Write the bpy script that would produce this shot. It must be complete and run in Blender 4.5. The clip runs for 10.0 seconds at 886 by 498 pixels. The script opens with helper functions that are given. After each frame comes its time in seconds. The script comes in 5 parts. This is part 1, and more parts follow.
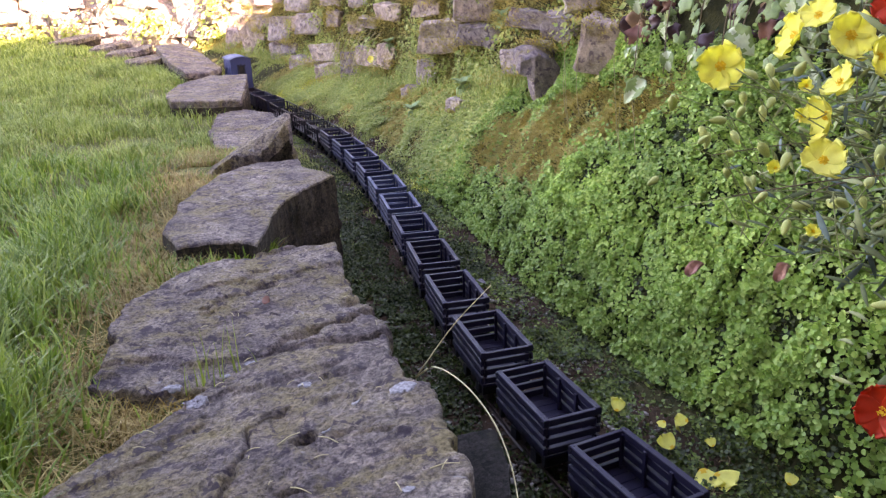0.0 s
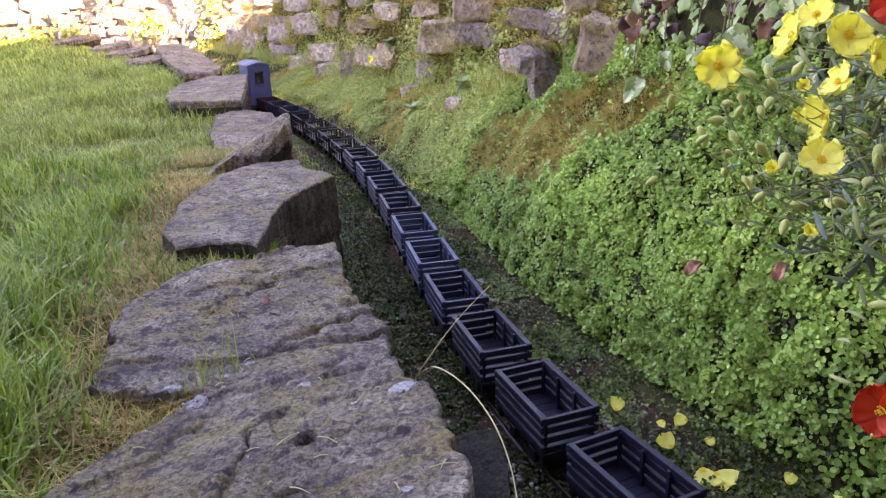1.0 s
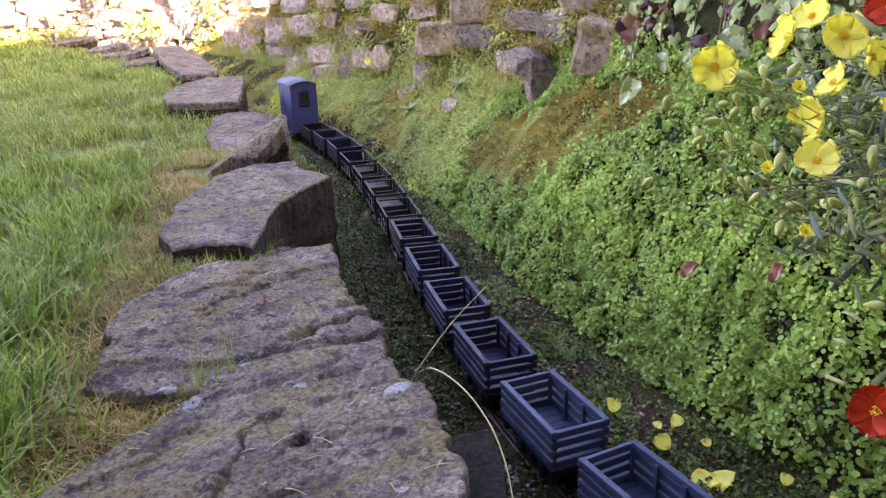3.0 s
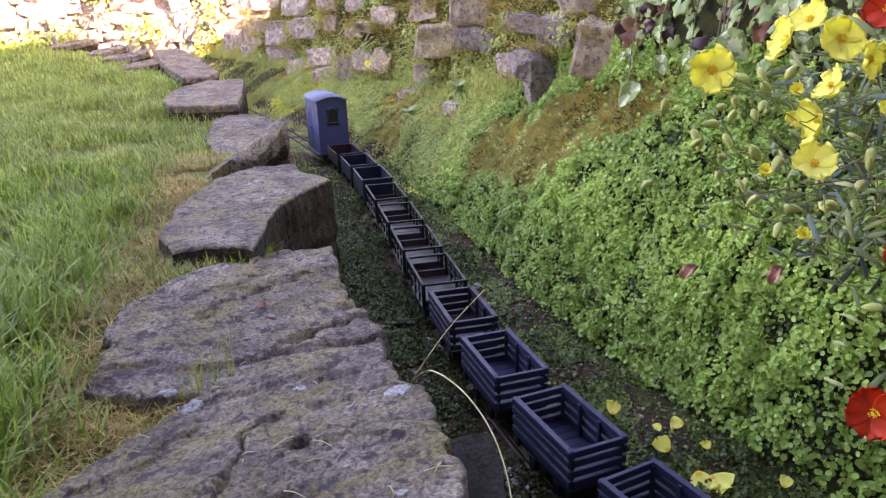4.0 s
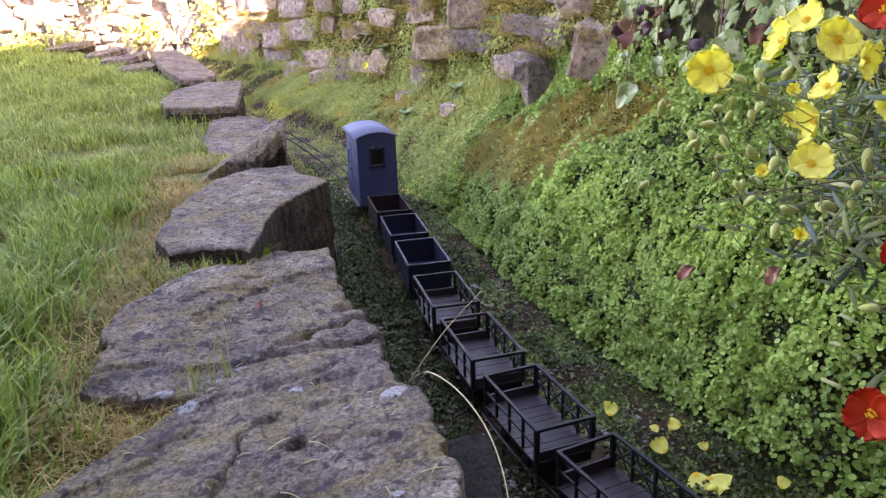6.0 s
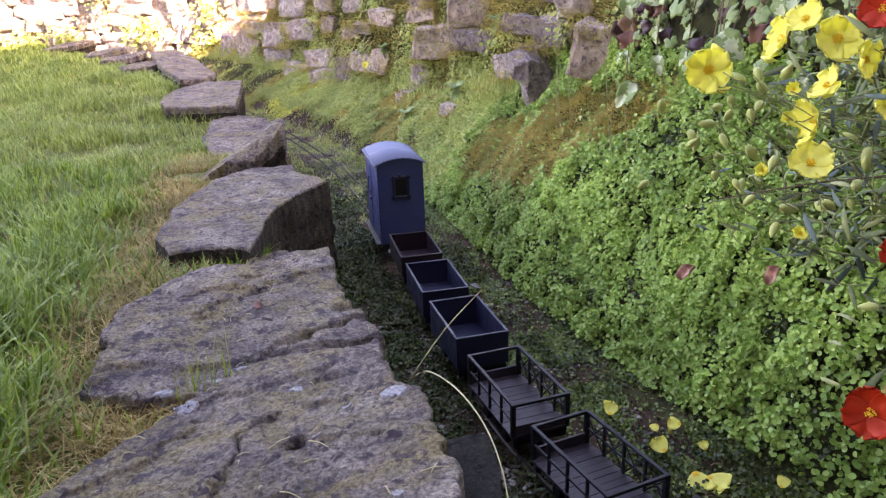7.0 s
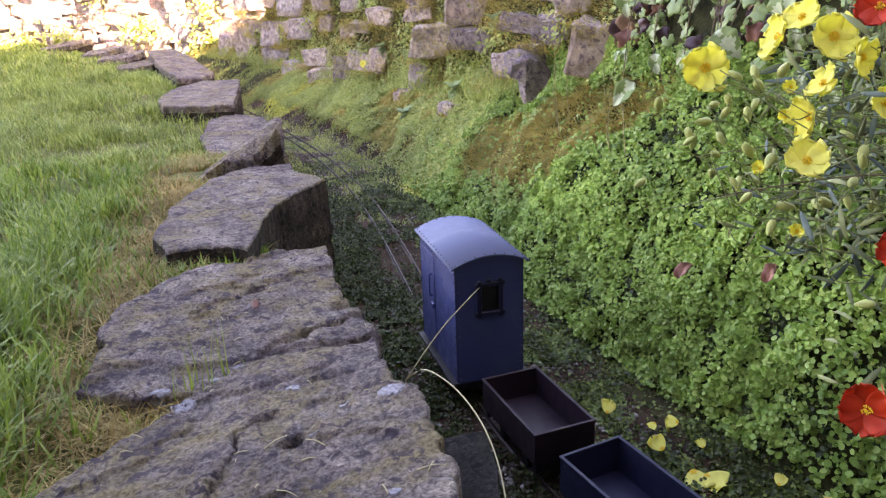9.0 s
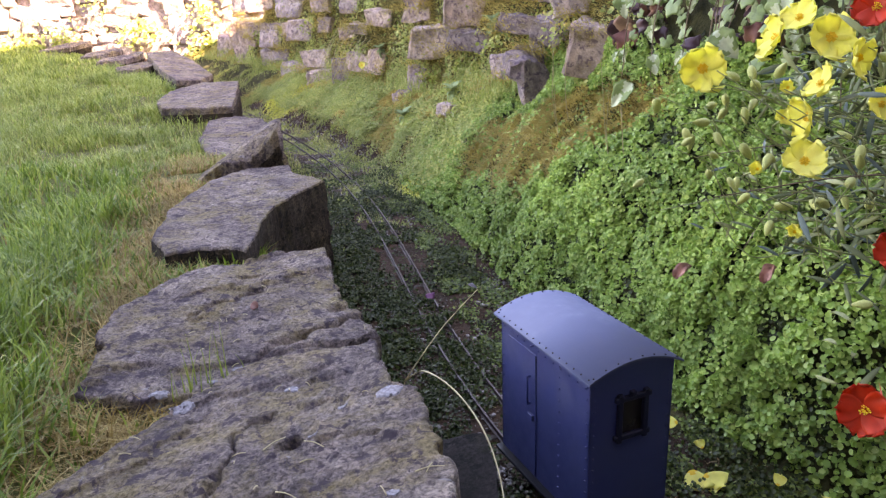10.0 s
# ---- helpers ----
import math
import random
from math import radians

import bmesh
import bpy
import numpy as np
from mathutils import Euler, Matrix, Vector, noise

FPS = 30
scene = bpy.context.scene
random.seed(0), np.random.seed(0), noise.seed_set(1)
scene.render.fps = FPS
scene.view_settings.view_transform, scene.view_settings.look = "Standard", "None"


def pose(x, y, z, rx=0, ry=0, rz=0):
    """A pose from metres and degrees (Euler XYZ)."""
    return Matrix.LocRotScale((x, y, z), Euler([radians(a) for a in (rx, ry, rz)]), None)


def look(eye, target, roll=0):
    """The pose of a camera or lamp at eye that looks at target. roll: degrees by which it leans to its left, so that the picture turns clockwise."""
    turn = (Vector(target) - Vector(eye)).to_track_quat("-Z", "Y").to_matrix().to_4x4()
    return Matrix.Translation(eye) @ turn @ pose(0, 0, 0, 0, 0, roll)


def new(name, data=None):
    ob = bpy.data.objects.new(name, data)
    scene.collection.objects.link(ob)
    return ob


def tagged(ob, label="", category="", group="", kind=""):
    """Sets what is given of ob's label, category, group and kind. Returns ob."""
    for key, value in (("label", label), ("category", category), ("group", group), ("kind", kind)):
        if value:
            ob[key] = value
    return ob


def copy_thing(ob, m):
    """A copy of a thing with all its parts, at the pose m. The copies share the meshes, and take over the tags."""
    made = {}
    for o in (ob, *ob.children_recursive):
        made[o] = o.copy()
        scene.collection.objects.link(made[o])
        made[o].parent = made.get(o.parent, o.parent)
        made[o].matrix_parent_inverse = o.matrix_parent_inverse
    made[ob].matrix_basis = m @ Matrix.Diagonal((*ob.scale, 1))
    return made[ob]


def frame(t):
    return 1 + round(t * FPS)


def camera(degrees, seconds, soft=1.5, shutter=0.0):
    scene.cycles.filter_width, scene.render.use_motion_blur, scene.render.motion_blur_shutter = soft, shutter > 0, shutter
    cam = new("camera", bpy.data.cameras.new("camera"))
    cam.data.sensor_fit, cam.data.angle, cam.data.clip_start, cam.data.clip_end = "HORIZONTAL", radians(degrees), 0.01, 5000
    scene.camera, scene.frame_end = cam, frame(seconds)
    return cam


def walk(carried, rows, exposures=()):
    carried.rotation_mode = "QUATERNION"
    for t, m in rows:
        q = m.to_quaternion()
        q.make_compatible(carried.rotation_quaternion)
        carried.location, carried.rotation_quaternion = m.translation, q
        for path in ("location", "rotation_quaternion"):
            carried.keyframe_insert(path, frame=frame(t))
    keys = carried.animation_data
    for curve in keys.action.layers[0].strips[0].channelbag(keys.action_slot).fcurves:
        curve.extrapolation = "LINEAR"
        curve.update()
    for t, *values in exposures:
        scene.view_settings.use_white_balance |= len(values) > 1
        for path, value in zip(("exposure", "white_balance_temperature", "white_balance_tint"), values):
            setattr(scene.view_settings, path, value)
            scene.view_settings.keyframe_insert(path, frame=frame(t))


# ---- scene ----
cam = camera(59.7, 10.0, soft=1.3)
walk(cam, [
    (0.0, pose(0.0000, 0.0000, 0.4830, 70.421, 1.724, -0.613)),
    (0.5, pose(0.0010, -0.0008, 0.4837, 70.402, 1.747, -0.567)),
    (1.0, pose(0.0012, -0.0009, 0.4837, 70.392, 1.822, -0.611)),
    (1.5, pose(0.0019, -0.0008, 0.4836, 70.378, 1.834, -0.631)),
    (2.0, pose(0.0025, -0.0007, 0.4828, 70.456, 1.786, -0.654)),
    (2.5, pose(0.0020, -0.0005, 0.4823, 70.492, 1.725, -0.757)),
    (4.0, pose(0.0035, -0.0018, 0.4834, 70.699, 1.840, -0.776)),
    (4.5, pose(0.0040, -0.0014, 0.4830, 70.776, 1.871, -0.721)),
    (5.0, pose(0.0039, -0.0013, 0.4828, 70.843, 1.828, -0.832)),
    (5.5, pose(0.0040, -0.0012, 0.4825, 70.858, 1.786, -0.933)),
    (7.0, pose(0.0047, -0.0014, 0.4822, 70.804, 1.850, -0.932)),
    (7.5, pose(0.0054, -0.0012, 0.4823, 70.817, 1.906, -0.985)),
    (8.0, pose(0.0053, -0.0014, 0.4817, 70.833, 1.835, -0.988)),
    (8.5, pose(0.0049, -0.0011, 0.4814, 70.777, 1.838, -1.042)),
    (9.0, pose(0.0057, -0.0014, 0.4814, 70.740, 1.885, -1.070)),
    (9.5, pose(0.0065, -0.0017, 0.4815, 70.716, 1.933, -1.094)),
    (10.0, pose(0.0068, -0.0016, 0.4817, 70.808, 2.009, -1.147)),
], [(0.0, 3.69, 9250, 31), (10.0, 3.69, 9250, 31)])

# ---- light ----
SUN = Vector((0.62, -0.50, 0.60)).normalized()
world = bpy.data.worlds.new("sky")
scene.world = world
world.use_nodes = True
wn = world.node_tree.nodes
sky = wn.new("ShaderNodeTexSky")
sky.sky_type, sky.sun_disc = "NISHITA", False
sky.sun_elevation = math.asin(SUN.z)
sky.sun_rotation = math.atan2(SUN.x, SUN.y)
wn["Background"].inputs["Strength"].default_value = 0.15
world.node_tree.links.new(sky.outputs[0], wn["Background"].inputs[0])
sun = new("sun", bpy.data.lights.new("sun", "SUN"))
sun.data.energy, sun.data.angle, sun.data.color = 5.0, radians(0.5), (1.0, 0.93, 0.80)
sun.matrix_world = look(SUN * 20, (0, 0, 0))


# ---- materials ----
def material(name):
    m = bpy.data.materials.new(name)
    m.use_nodes = True
    t = m.node_tree
    return m, t, t.nodes["Principled BSDF"]


def link(t, a, b):
    t.links.new(a, b)


def noise_node(t, scale, detail=6, rough=0.6, coords=None, distortion=0.0):
    n = t.nodes.new("ShaderNodeTexNoise")
    n.inputs["Scale"].default_value, n.inputs["Detail"].default_value = scale, detail
    n.inputs["Roughness"].default_value, n.inputs["Distortion"].default_value = rough, distortion
    if coords:
        link(t, coords, n.inputs["Vector"])
    return n.outputs["Fac"]


def ramp(t, fac, stops):
    r = t.nodes.new("ShaderNodeValToRGB")
    els = r.color_ramp.elements
    while len(els) < len(stops):
        els.new(0.5)
    for e, (p, c) in zip(els, stops):
        e.position, e.color = p, (*c, 1) if len(c) == 3 else c
    link(t, fac, r.inputs[0])
    return r.outputs[0]


def mix(t, fac, a, b, kind="MIX"):
    m = t.nodes.new("ShaderNodeMix")
    m.data_type, m.blend_type = "RGBA", kind
    for sock, v in ((m.inputs[0], fac), (m.inputs[6], a), (m.inputs[7], b)):
        if hasattr(v, "node"):
            link(t, v, sock)
        else:
            sock.default_value = v if isinstance(v, float) else (*v, 1)
    return m.outputs[2]


def bump(t, shader, height, strength, distance):
    b = t.nodes.new("ShaderNodeBump")
    b.inputs["Strength"].default_value, b.inputs["Distance"].default_value = strength, distance
    link(t, height, b.inputs["Height"])
    link(t, b.outputs[0], shader.inputs["Normal"])


def position(t):
    return t.nodes.new("ShaderNodeNewGeometry").outputs["Position"]


def object_coords(t):
    return t.nodes.new("ShaderNodeTexCoord").outputs["Object"]


def stone_material(name, dark, mid, light, lichen, moss, moss_amount=0.5, scale=1.0, grain=0.88, tone=0.0):
    """Weathered sandstone: blotches, dark and pale lichen specks, thin moss film, grain."""
    m, t, s = material(name)
    co = object_coords(t)
    big = noise_node(t, 11 * scale, 9, 0.66, co, 0.6)
    mid_n = noise_node(t, 34 * scale, 9, 0.72, co, 0.3)
    fine = noise_node(t, 260 * scale, 8, 0.8, co)
    base = ramp(t, big, [(0.34, dark), (0.5, mid), (0.66, light)])
    base = mix(t, 0.85, base, ramp(t, mid_n, [(0.40, (0.55, 0.53, 0.57)), (0.50, (1.0, 1.0, 1.0)), (0.60, (1.35, 1.32, 1.26))]), "MULTIPLY")
    base = mix(t, grain, base, ramp(t, fine, [(0.40, (0.30, 0.29, 0.31)), (0.50, (1.0, 1.0, 1.0)), (0.60, (1.85, 1.82, 1.76))]), "MULTIPLY")
    mo = ramp(t, noise_node(t, 15 * scale, 10, 0.78, co, 0.4), [(moss_amount - 0.05, (0, 0, 0)), (moss_amount + 0.10, (0.85, 0.85, 0.85))])
    base = mix(t, mo, base, mix(t, 0.8, moss, ramp(t, fine, [(0.4, (0.35, 0.35, 0.35)), (0.6, (1.6, 1.6, 1.6))]), "MULTIPLY"))
    blot = ramp(t, noise_node(t, 75 * scale, 6, 0.62, co, 0.5), [(0.56, (0, 0, 0)), (0.60, (0.85, 0.85, 0.85))])
    base = mix(t, blot, base, (dark[0] * 0.55, dark[1] * 0.5, dark[2] * 0.68))
    sp = ramp(t, noise_node(t, 60 * scale, 6, 0.6, co, 0.8), [(0.66, (0, 0, 0)), (0.72, (0.7, 0.7, 0.7))])
    base = mix(t, sp, base, lichen)
    info = t.nodes.new("ShaderNodeObjectInfo")
    base = mix(t, tone, base, ramp(t, info.outputs["Random"], [(0.0, (0.50, 0.48, 0.53)), (0.35, (0.95, 0.93, 1.0)), (0.7, (1.0, 0.9, 0.8)), (1.0, (1.2, 1.2, 1.2))]), "MULTIPLY")
    link(t, base, s.inputs["Base Color"])
    s.inputs["Roughness"].default_value = 0.93
    s.inputs["Specular IOR Level"].default_value = 0.2
    bump(t, s, mix(t, 0.90, mid_n, fine), 1.0, 0.005)
    return m


def leaf_material(name, a, b, c, rough=0.45, translucent=0.35, spec=0.4):
    """Leaf colour varies leaf by leaf and in broad patches."""
    m, t, s = material(name)
    g = t.nodes.new("ShaderNodeNewGeometry")
    col = ramp(t, g.outputs["Random Per Island"], [(0.0, a), (0.5, b), (1.0, c)])
    patch = ramp(t, noise_node(t, 7, 4, 0.6, g.outputs["Position"]), [(0.3, (0.7, 0.75, 0.7)), (0.7, (1.25, 1.2, 1.1))])
    col = mix(t, 1.0, col, patch, "MULTIPLY")
    link(t, col, s.inputs["Base Color"])
    s.inputs["Roughness"].default_value = rough
    s.inputs["Specular IOR Level"].default_value = spec
    tr = t.nodes.new("ShaderNodeBsdfTranslucent")
    link(t, col, tr.inputs["Color"])
    mx = t.nodes.new("ShaderNodeMixShader")
    mx.inputs[0].default_value = translucent
    link(t, s.outputs[0], mx.inputs[1])
    link(t, tr.outputs[0], mx.inputs[2])
    link(t, mx.outputs[0], t.nodes["Material Output"].inputs[0])
    return m


def paint_material(name, colour, dust, rough=0.5, metallic=0.0, scale=1.0, spec=0.5):
    m, t, s = material(name)
    co = object_coords(t)
    n1 = noise_node(t, 45 * scale, 7, 0.65, co)
    n2 = noise_node(t, 300 * scale, 4, 0.6, co)
    col = mix(t, ramp(t, n1, [(0.42, (0, 0, 0)), (0.75, (0.75, 0.75, 0.75))]), colour, dust)
    info = t.nodes.new("ShaderNodeObjectInfo")
    col = mix(t, 0.6, col, ramp(t, info.outputs["Random"], [(0, (0.75, 0.72, 0.8)), (1, (1.25, 1.2, 1.2))]), "MULTIPLY")
    link(t, col, s.inputs["Base Color"])
    link(t, ramp(t, n1, [(0.3, (rough - 0.1,) * 3), (0.8, (min(rough + 0.3, 1),) * 3)]), s.inputs["Roughness"])
    s.inputs["Metallic"].default_value = metallic
    s.inputs["Specular IOR Level"].default_value = spec
    bump(t, s, mix(t, 0.5, n1, n2), 0.25, 0.0008)
    return m


def plain_material(name, colour, rough=0.6, vary=0.25, scale=60, translucent=0.0):
    m, t, s = material(name)
    n = noise_node(t, scale, 5, 0.6, object_coords(t))
    lo, hi = tuple(c * (1 - vary) for c in colour), tuple(min(c * (1 + vary), 1) for c in colour)
    col = ramp(t, n, [(0.3, lo), (0.7, hi)])
    link(t, col, s.inputs["Base Color"])
    s.inputs["Roughness"].default_value = rough
    if translucent:
        tr = t.nodes.new("ShaderNodeBsdfTranslucent")
        link(t, col, tr.inputs["Color"])
        mx = t.nodes.new("ShaderNodeMixShader")
        mx.inputs[0].default_value = translucent
        link(t, s.outputs[0], mx.inputs[1])
        link(t, tr.outputs[0], mx.inputs[2])
        link(t, mx.outputs[0], t.nodes["Material Output"].inputs[0])
    return m


def soil_material(name, dark, mid, light, scale=1.0):
    m, t, s = material(name)
    p = position(t)
    a = noise_node(t, 14 * scale, 8, 0.7, p, 0.5)
    b = noise_node(t, 160 * scale, 6, 0.7, p)
    col = ramp(t, a, [(0.3, dark), (0.52, mid), (0.75, light)])
    col = mix(t, 0.8, col, ramp(t, b, [(0.25, (0.3, 0.3, 0.3)), (0.8, (1.5, 1.45, 1.35))]), "MULTIPLY")
    link(t, col, s.inputs["Base Color"])
    s.inputs["Roughness"].default_value = 0.95
    s.inputs["Specular IOR Level"].default_value = 0.2
    bump(t, s, mix(t, 0.5, a, b), 1.0, 0.008)
    return m


M_SOIL = soil_material("bed_soil", (0.020, 0.012, 0.009), (0.052, 0.030, 0.021), (0.095, 0.060, 0.040))
M_TURF = soil_material("turf_soil", (0.05, 0.06, 0.018), (0.10, 0.11, 0.03), (0.17, 0.15, 0.06))
M_EARTH = soil_material("bank_earth", (0.02, 0.022, 0.010), (0.045, 0.045, 0.016), (0.09, 0.075, 0.035))
M_SLAB = stone_material("lichened_sandstone", (0.082, 0.067, 0.074), (0.152, 0.125, 0.124), (0.22, 0.187, 0.172), (0.32, 0.30, 0.31), (0.195, 0.155, 0.078), 0.515)
M_SLAB_SIDE = stone_material("shade_side_sandstone", (0.024, 0.018, 0.014), (0.042, 0.032, 0.026), (0.068, 0.053, 0.042), (0.11, 0.095, 0.08), (0.055, 0.045, 0.02), 0.56)
M_BLOCK_SHADE = stone_material("shaded_block_stone", (0.010, 0.009, 0.010), (0.020, 0.018, 0.019), (0.038, 0.034, 0.034), (0.06, 0.055, 0.05), (0.02, 0.022, 0.01), 0.6)
M_ROCK = stone_material("wall_sandstone", (0.29, 0.235, 0.24), (0.46, 0.38, 0.38), (0.58, 0.50, 0.48), (0.54, 0.50, 0.49), (0.26, 0.20, 0.07), 0.54, 1.2, 0.22, 0.9)
M_BLOCKER = plain_material("grey_render", (0.16, 0.15, 0.14), 0.9, 0.2, 3)
M_CREEP = leaf_material("creeper_leaf", (0.128, 0.25, 0.050), (0.25, 0.41, 0.095), (0.40, 0.54, 0.17), 0.40)
M_CREEP_DARK = leaf_material("shaded_creeper_leaf", (0.016, 0.031, 0.008), (0.029, 0.051, 0.012), (0.062, 0.088, 0.022))
M_CREEP_MID = leaf_material("carpet_leaf", (0.05, 0.09, 0.02), (0.10, 0.165, 0.04), (0.21, 0.28, 0.075))
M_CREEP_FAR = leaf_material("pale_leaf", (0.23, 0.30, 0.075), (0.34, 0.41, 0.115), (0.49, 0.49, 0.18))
M_GRAVEL = leaf_material("gravel_grain", (0.06, 0.052, 0.052), (0.13, 0.115, 0.118), (0.30, 0.28, 0.30), 0.7, 0.0)
M_MOSS = leaf_material("moss_blade", (0.36, 0.27, 0.085), (0.53, 0.41, 0.14), (0.52, 0.47, 0.18), 0.7, 0.3)
M_WALL_GRASS = leaf_material("wall_grass_blade", (0.20, 0.27, 0.065), (0.35, 0.43, 0.13), (0.52, 0.51, 0.23), 0.4, 0.3)
M_GRASS = leaf_material("grass_blade", (0.085, 0.14, 0.018), (0.19, 0.262, 0.045), (0.34, 0.39, 0.12), 0.5, 0.3)
M_GRASS_NEAR = leaf_material("long_grass_blade", (0.06, 0.13, 0.013), (0.14, 0.238, 0.029), (0.29, 0.365, 0.08), 0.42, 0.35)
M_FLECK = leaf_material("fleck_leaf", (0.38, 0.42, 0.06), (0.58, 0.60, 0.10), (0.75, 0.74, 0.20), 0.5)
M_STRAW = leaf_material("dry_grass", (0.15, 0.095, 0.035), (0.30, 0.21, 0.075), (0.46, 0.37, 0.16), 0.7, 0.3)
M_LITTER = leaf_material("brown_litter", (0.05, 0.035, 0.02), (0.11, 0.075, 0.04), (0.22, 0.17, 0.09), 0.8, 0.0)
M_STEEL = paint_material("steel_blue_paint", (0.030, 0.042, 0.138), (0.043, 0.056, 0.140), 0.40, 0.0)
M_ROOF = paint_material("roof_grey_paint", (0.075, 0.095, 0.175), (0.095, 0.115, 0.185), 0.68, 0.0, 1.0, 0.3)
M_DARK = paint_material("black_paint", (0.0045, 0.0045, 0.009), (0.010, 0.0095, 0.015), 0.5, 0.0, 1.0, 0.3)
M_NAVY = paint_material("navy_paint", (0.0055, 0.007, 0.028), (0.011, 0.013, 0.032), 0.45, 0.0, 1.0, 0.35)
M_OXIDE = paint_material("oxide_red_paint", (0.012, 0.0035, 0.009), (0.016, 0.008, 0.018), 0.5, 0.0, 1.0, 0.35)
M_SLATE = paint_material("slate_blue_paint", (0.030, 0.042, 0.108), (0.048, 0.058, 0.112), 0.5, 0.0, 1.0, 0.35)
M_PLUM = paint_material("plum_black_paint", (0.0095, 0.0075, 0.026), (0.017, 0.0140, 0.037), 0.5, 0.0, 1.0, 0.3)
M_NAVY_SLAT = paint_material("navy_stained_wood", (0.0125, 0.0145, 0.050), (0.022, 0.024, 0.062), 0.5, 0.0, 1.0, 0.3)
M_BROWN = paint_material("brown_stained_wood", (0.020, 0.014, 0.022), (0.038, 0.027, 0.036), 0.5, 0.0, 1.0, 0.3)
M_RAIL = paint_material("tarnished_rail", (0.055, 0.042, 0.042), (0.09, 0.06, 0.05), 0.5, 0.5)
M_PANE = plain_material("dark_pane", (0.022, 0.020, 0.022), 0.18, 0.1)
M_SLEEPER = plain_material("sleeper_plastic", (0.035, 0.026, 0.022), 0.8)

# ---- track line ----
def quartic(y):
    u = y - 1.5
    return -0.09584 - 0.22581 * u - 0.07281 * u ** 2 - 0.09631 * u ** 3 + 0.03968 * u ** 4


def quartic_slope(y):
    u = y - 1.5
    return -0.22581 - 0.14562 * u - 0.28893 * u ** 2 + 0.15872 * u ** 3


def track_x(y):
    y = np.asarray(y, float)
    near, far = np.clip(0.35 - y, 0, None), np.clip(y - 3.2, 0, None)
    return (quartic(np.clip(y, 0.35, 3.2)) + quartic_slope(0.35) * 0.5 * (np.exp(-near / 0.5) - 1)
            + quartic_slope(3.2) * far - 0.1 * far ** 2)


def track_z(y):
    w = np.clip(np.asarray(y, float) - 1.2, 0, 2.2)
    return -0.00305 * w ** 2 + 0.00637 * w ** 3


def track_slope(y):
    return (track_x(y + 1e-3) - track_x(y - 1e-3)) / 2e-3


def lateral(x, y):
    """Distance to the right of the track's middle."""
    return (x - track_x(y)) / np.sqrt(1 + track_slope(y) ** 2)


def beside(y, d):
    """The place d to the right of the track at y."""
    m = float(track_slope(y))
    n = math.sqrt(1 + m * m)
    return float(track_x(y)) + d / n, y - d * m / n


RAIL_LINE = [-0.09532, -0.23052, -0.0762, -0.07765, 0.04907, -0.00682]  # the level rails' own curve, in powers of y - 1.5


def rail_poly(y):
    return sum(c * (y - 1.5) ** i for i, c in enumerate(RAIL_LINE))


def rail_x(y):
    y = np.asarray(y, float)
    far = np.clip(y - 3.5, 0, None)
    end_slope = (rail_poly(3.5) - rail_poly(3.49)) / 0.01
    share = np.clip((y - 0.6) / 0.6, 0, 1)
    return track_x(y) * (1 - share) + (rail_poly(np.clip(y, 0.6, 3.5)) + end_slope * far) * share


TRACK_Y = np.linspace(-4.0, 5.0, 9001)
TRACK_S = np.concatenate([[0], np.cumsum(np.sqrt(np.diff(rail_x(TRACK_Y)) ** 2 + np.diff(TRACK_Y) ** 2))])
S_ZERO = float(np.interp(0.626, TRACK_Y, TRACK_S))


def on_track(s):
    """Place at the distance s beyond where the van ends up."""
    y = float(np.interp(s + S_ZERO, TRACK_S, TRACK_Y))
    return Vector((float(rail_x(y)), y, 0.0))


def vehicle_pose(s, base):
    """A vehicle's pose whose +y points along the train's run."""
    a, b = on_track(s - base / 2), on_track(s + base / 2)
    run = (a - b).normalized()
    side = run.cross(Vector((0, 0, 1))).normalized()
    up = side.cross(run)
    m = Matrix((side, run, up)).transposed().to_4x4()
    m.translation = (a + b) / 2
    return m


# ---- ground heights ----
def vnoise(x, y, scale, seed=0):
    """Smooth value noise for arrays, -1 to 1."""
    x, y = np.asarray(x, float) * scale + seed * 17.3, np.asarray(y, float) * scale + seed * 9.1
    xi, yi = np.floor(x), np.floor(y)
    fx, fy = x - xi, y - yi
    fx, fy = fx * fx * (3 - 2 * fx), fy * fy * (3 - 2 * fy)

    def h(i, j):
        v = np.sin(i * 127.1 + j * 311.7 + seed * 74.7) * 43758.5453
        return 2 * (v - np.floor(v)) - 1
    return (h(xi, yi) * (1 - fx) + h(xi + 1, yi) * fx) * (1 - fy) + (h(xi, yi + 1) * (1 - fx) + h(xi + 1, yi + 1) * fx) * fy


def smooth(a, b, x):
    q = np.clip((x - a) / (b - a), 0, 1)
    return q * q * (3 - 2 * q)


def bank_start(y):
    return np.interp(y, [-1, 0.5, 0.66, 1.0, 1.2, 1.5, 2.0, 2.6, 6], [0.27, 0.262, 0.230, 0.19, 0.172, 0.15, 0.125, 0.11, 0.11])


def bank_top(y):
    return np.interp(y, [-1, 0.6, 1.2, 1.7, 2.2, 2.8, 3.4, 6], [0.36, 0.36, 0.33, 0.25, 0.17, 0.11, 0.07, 0.07])


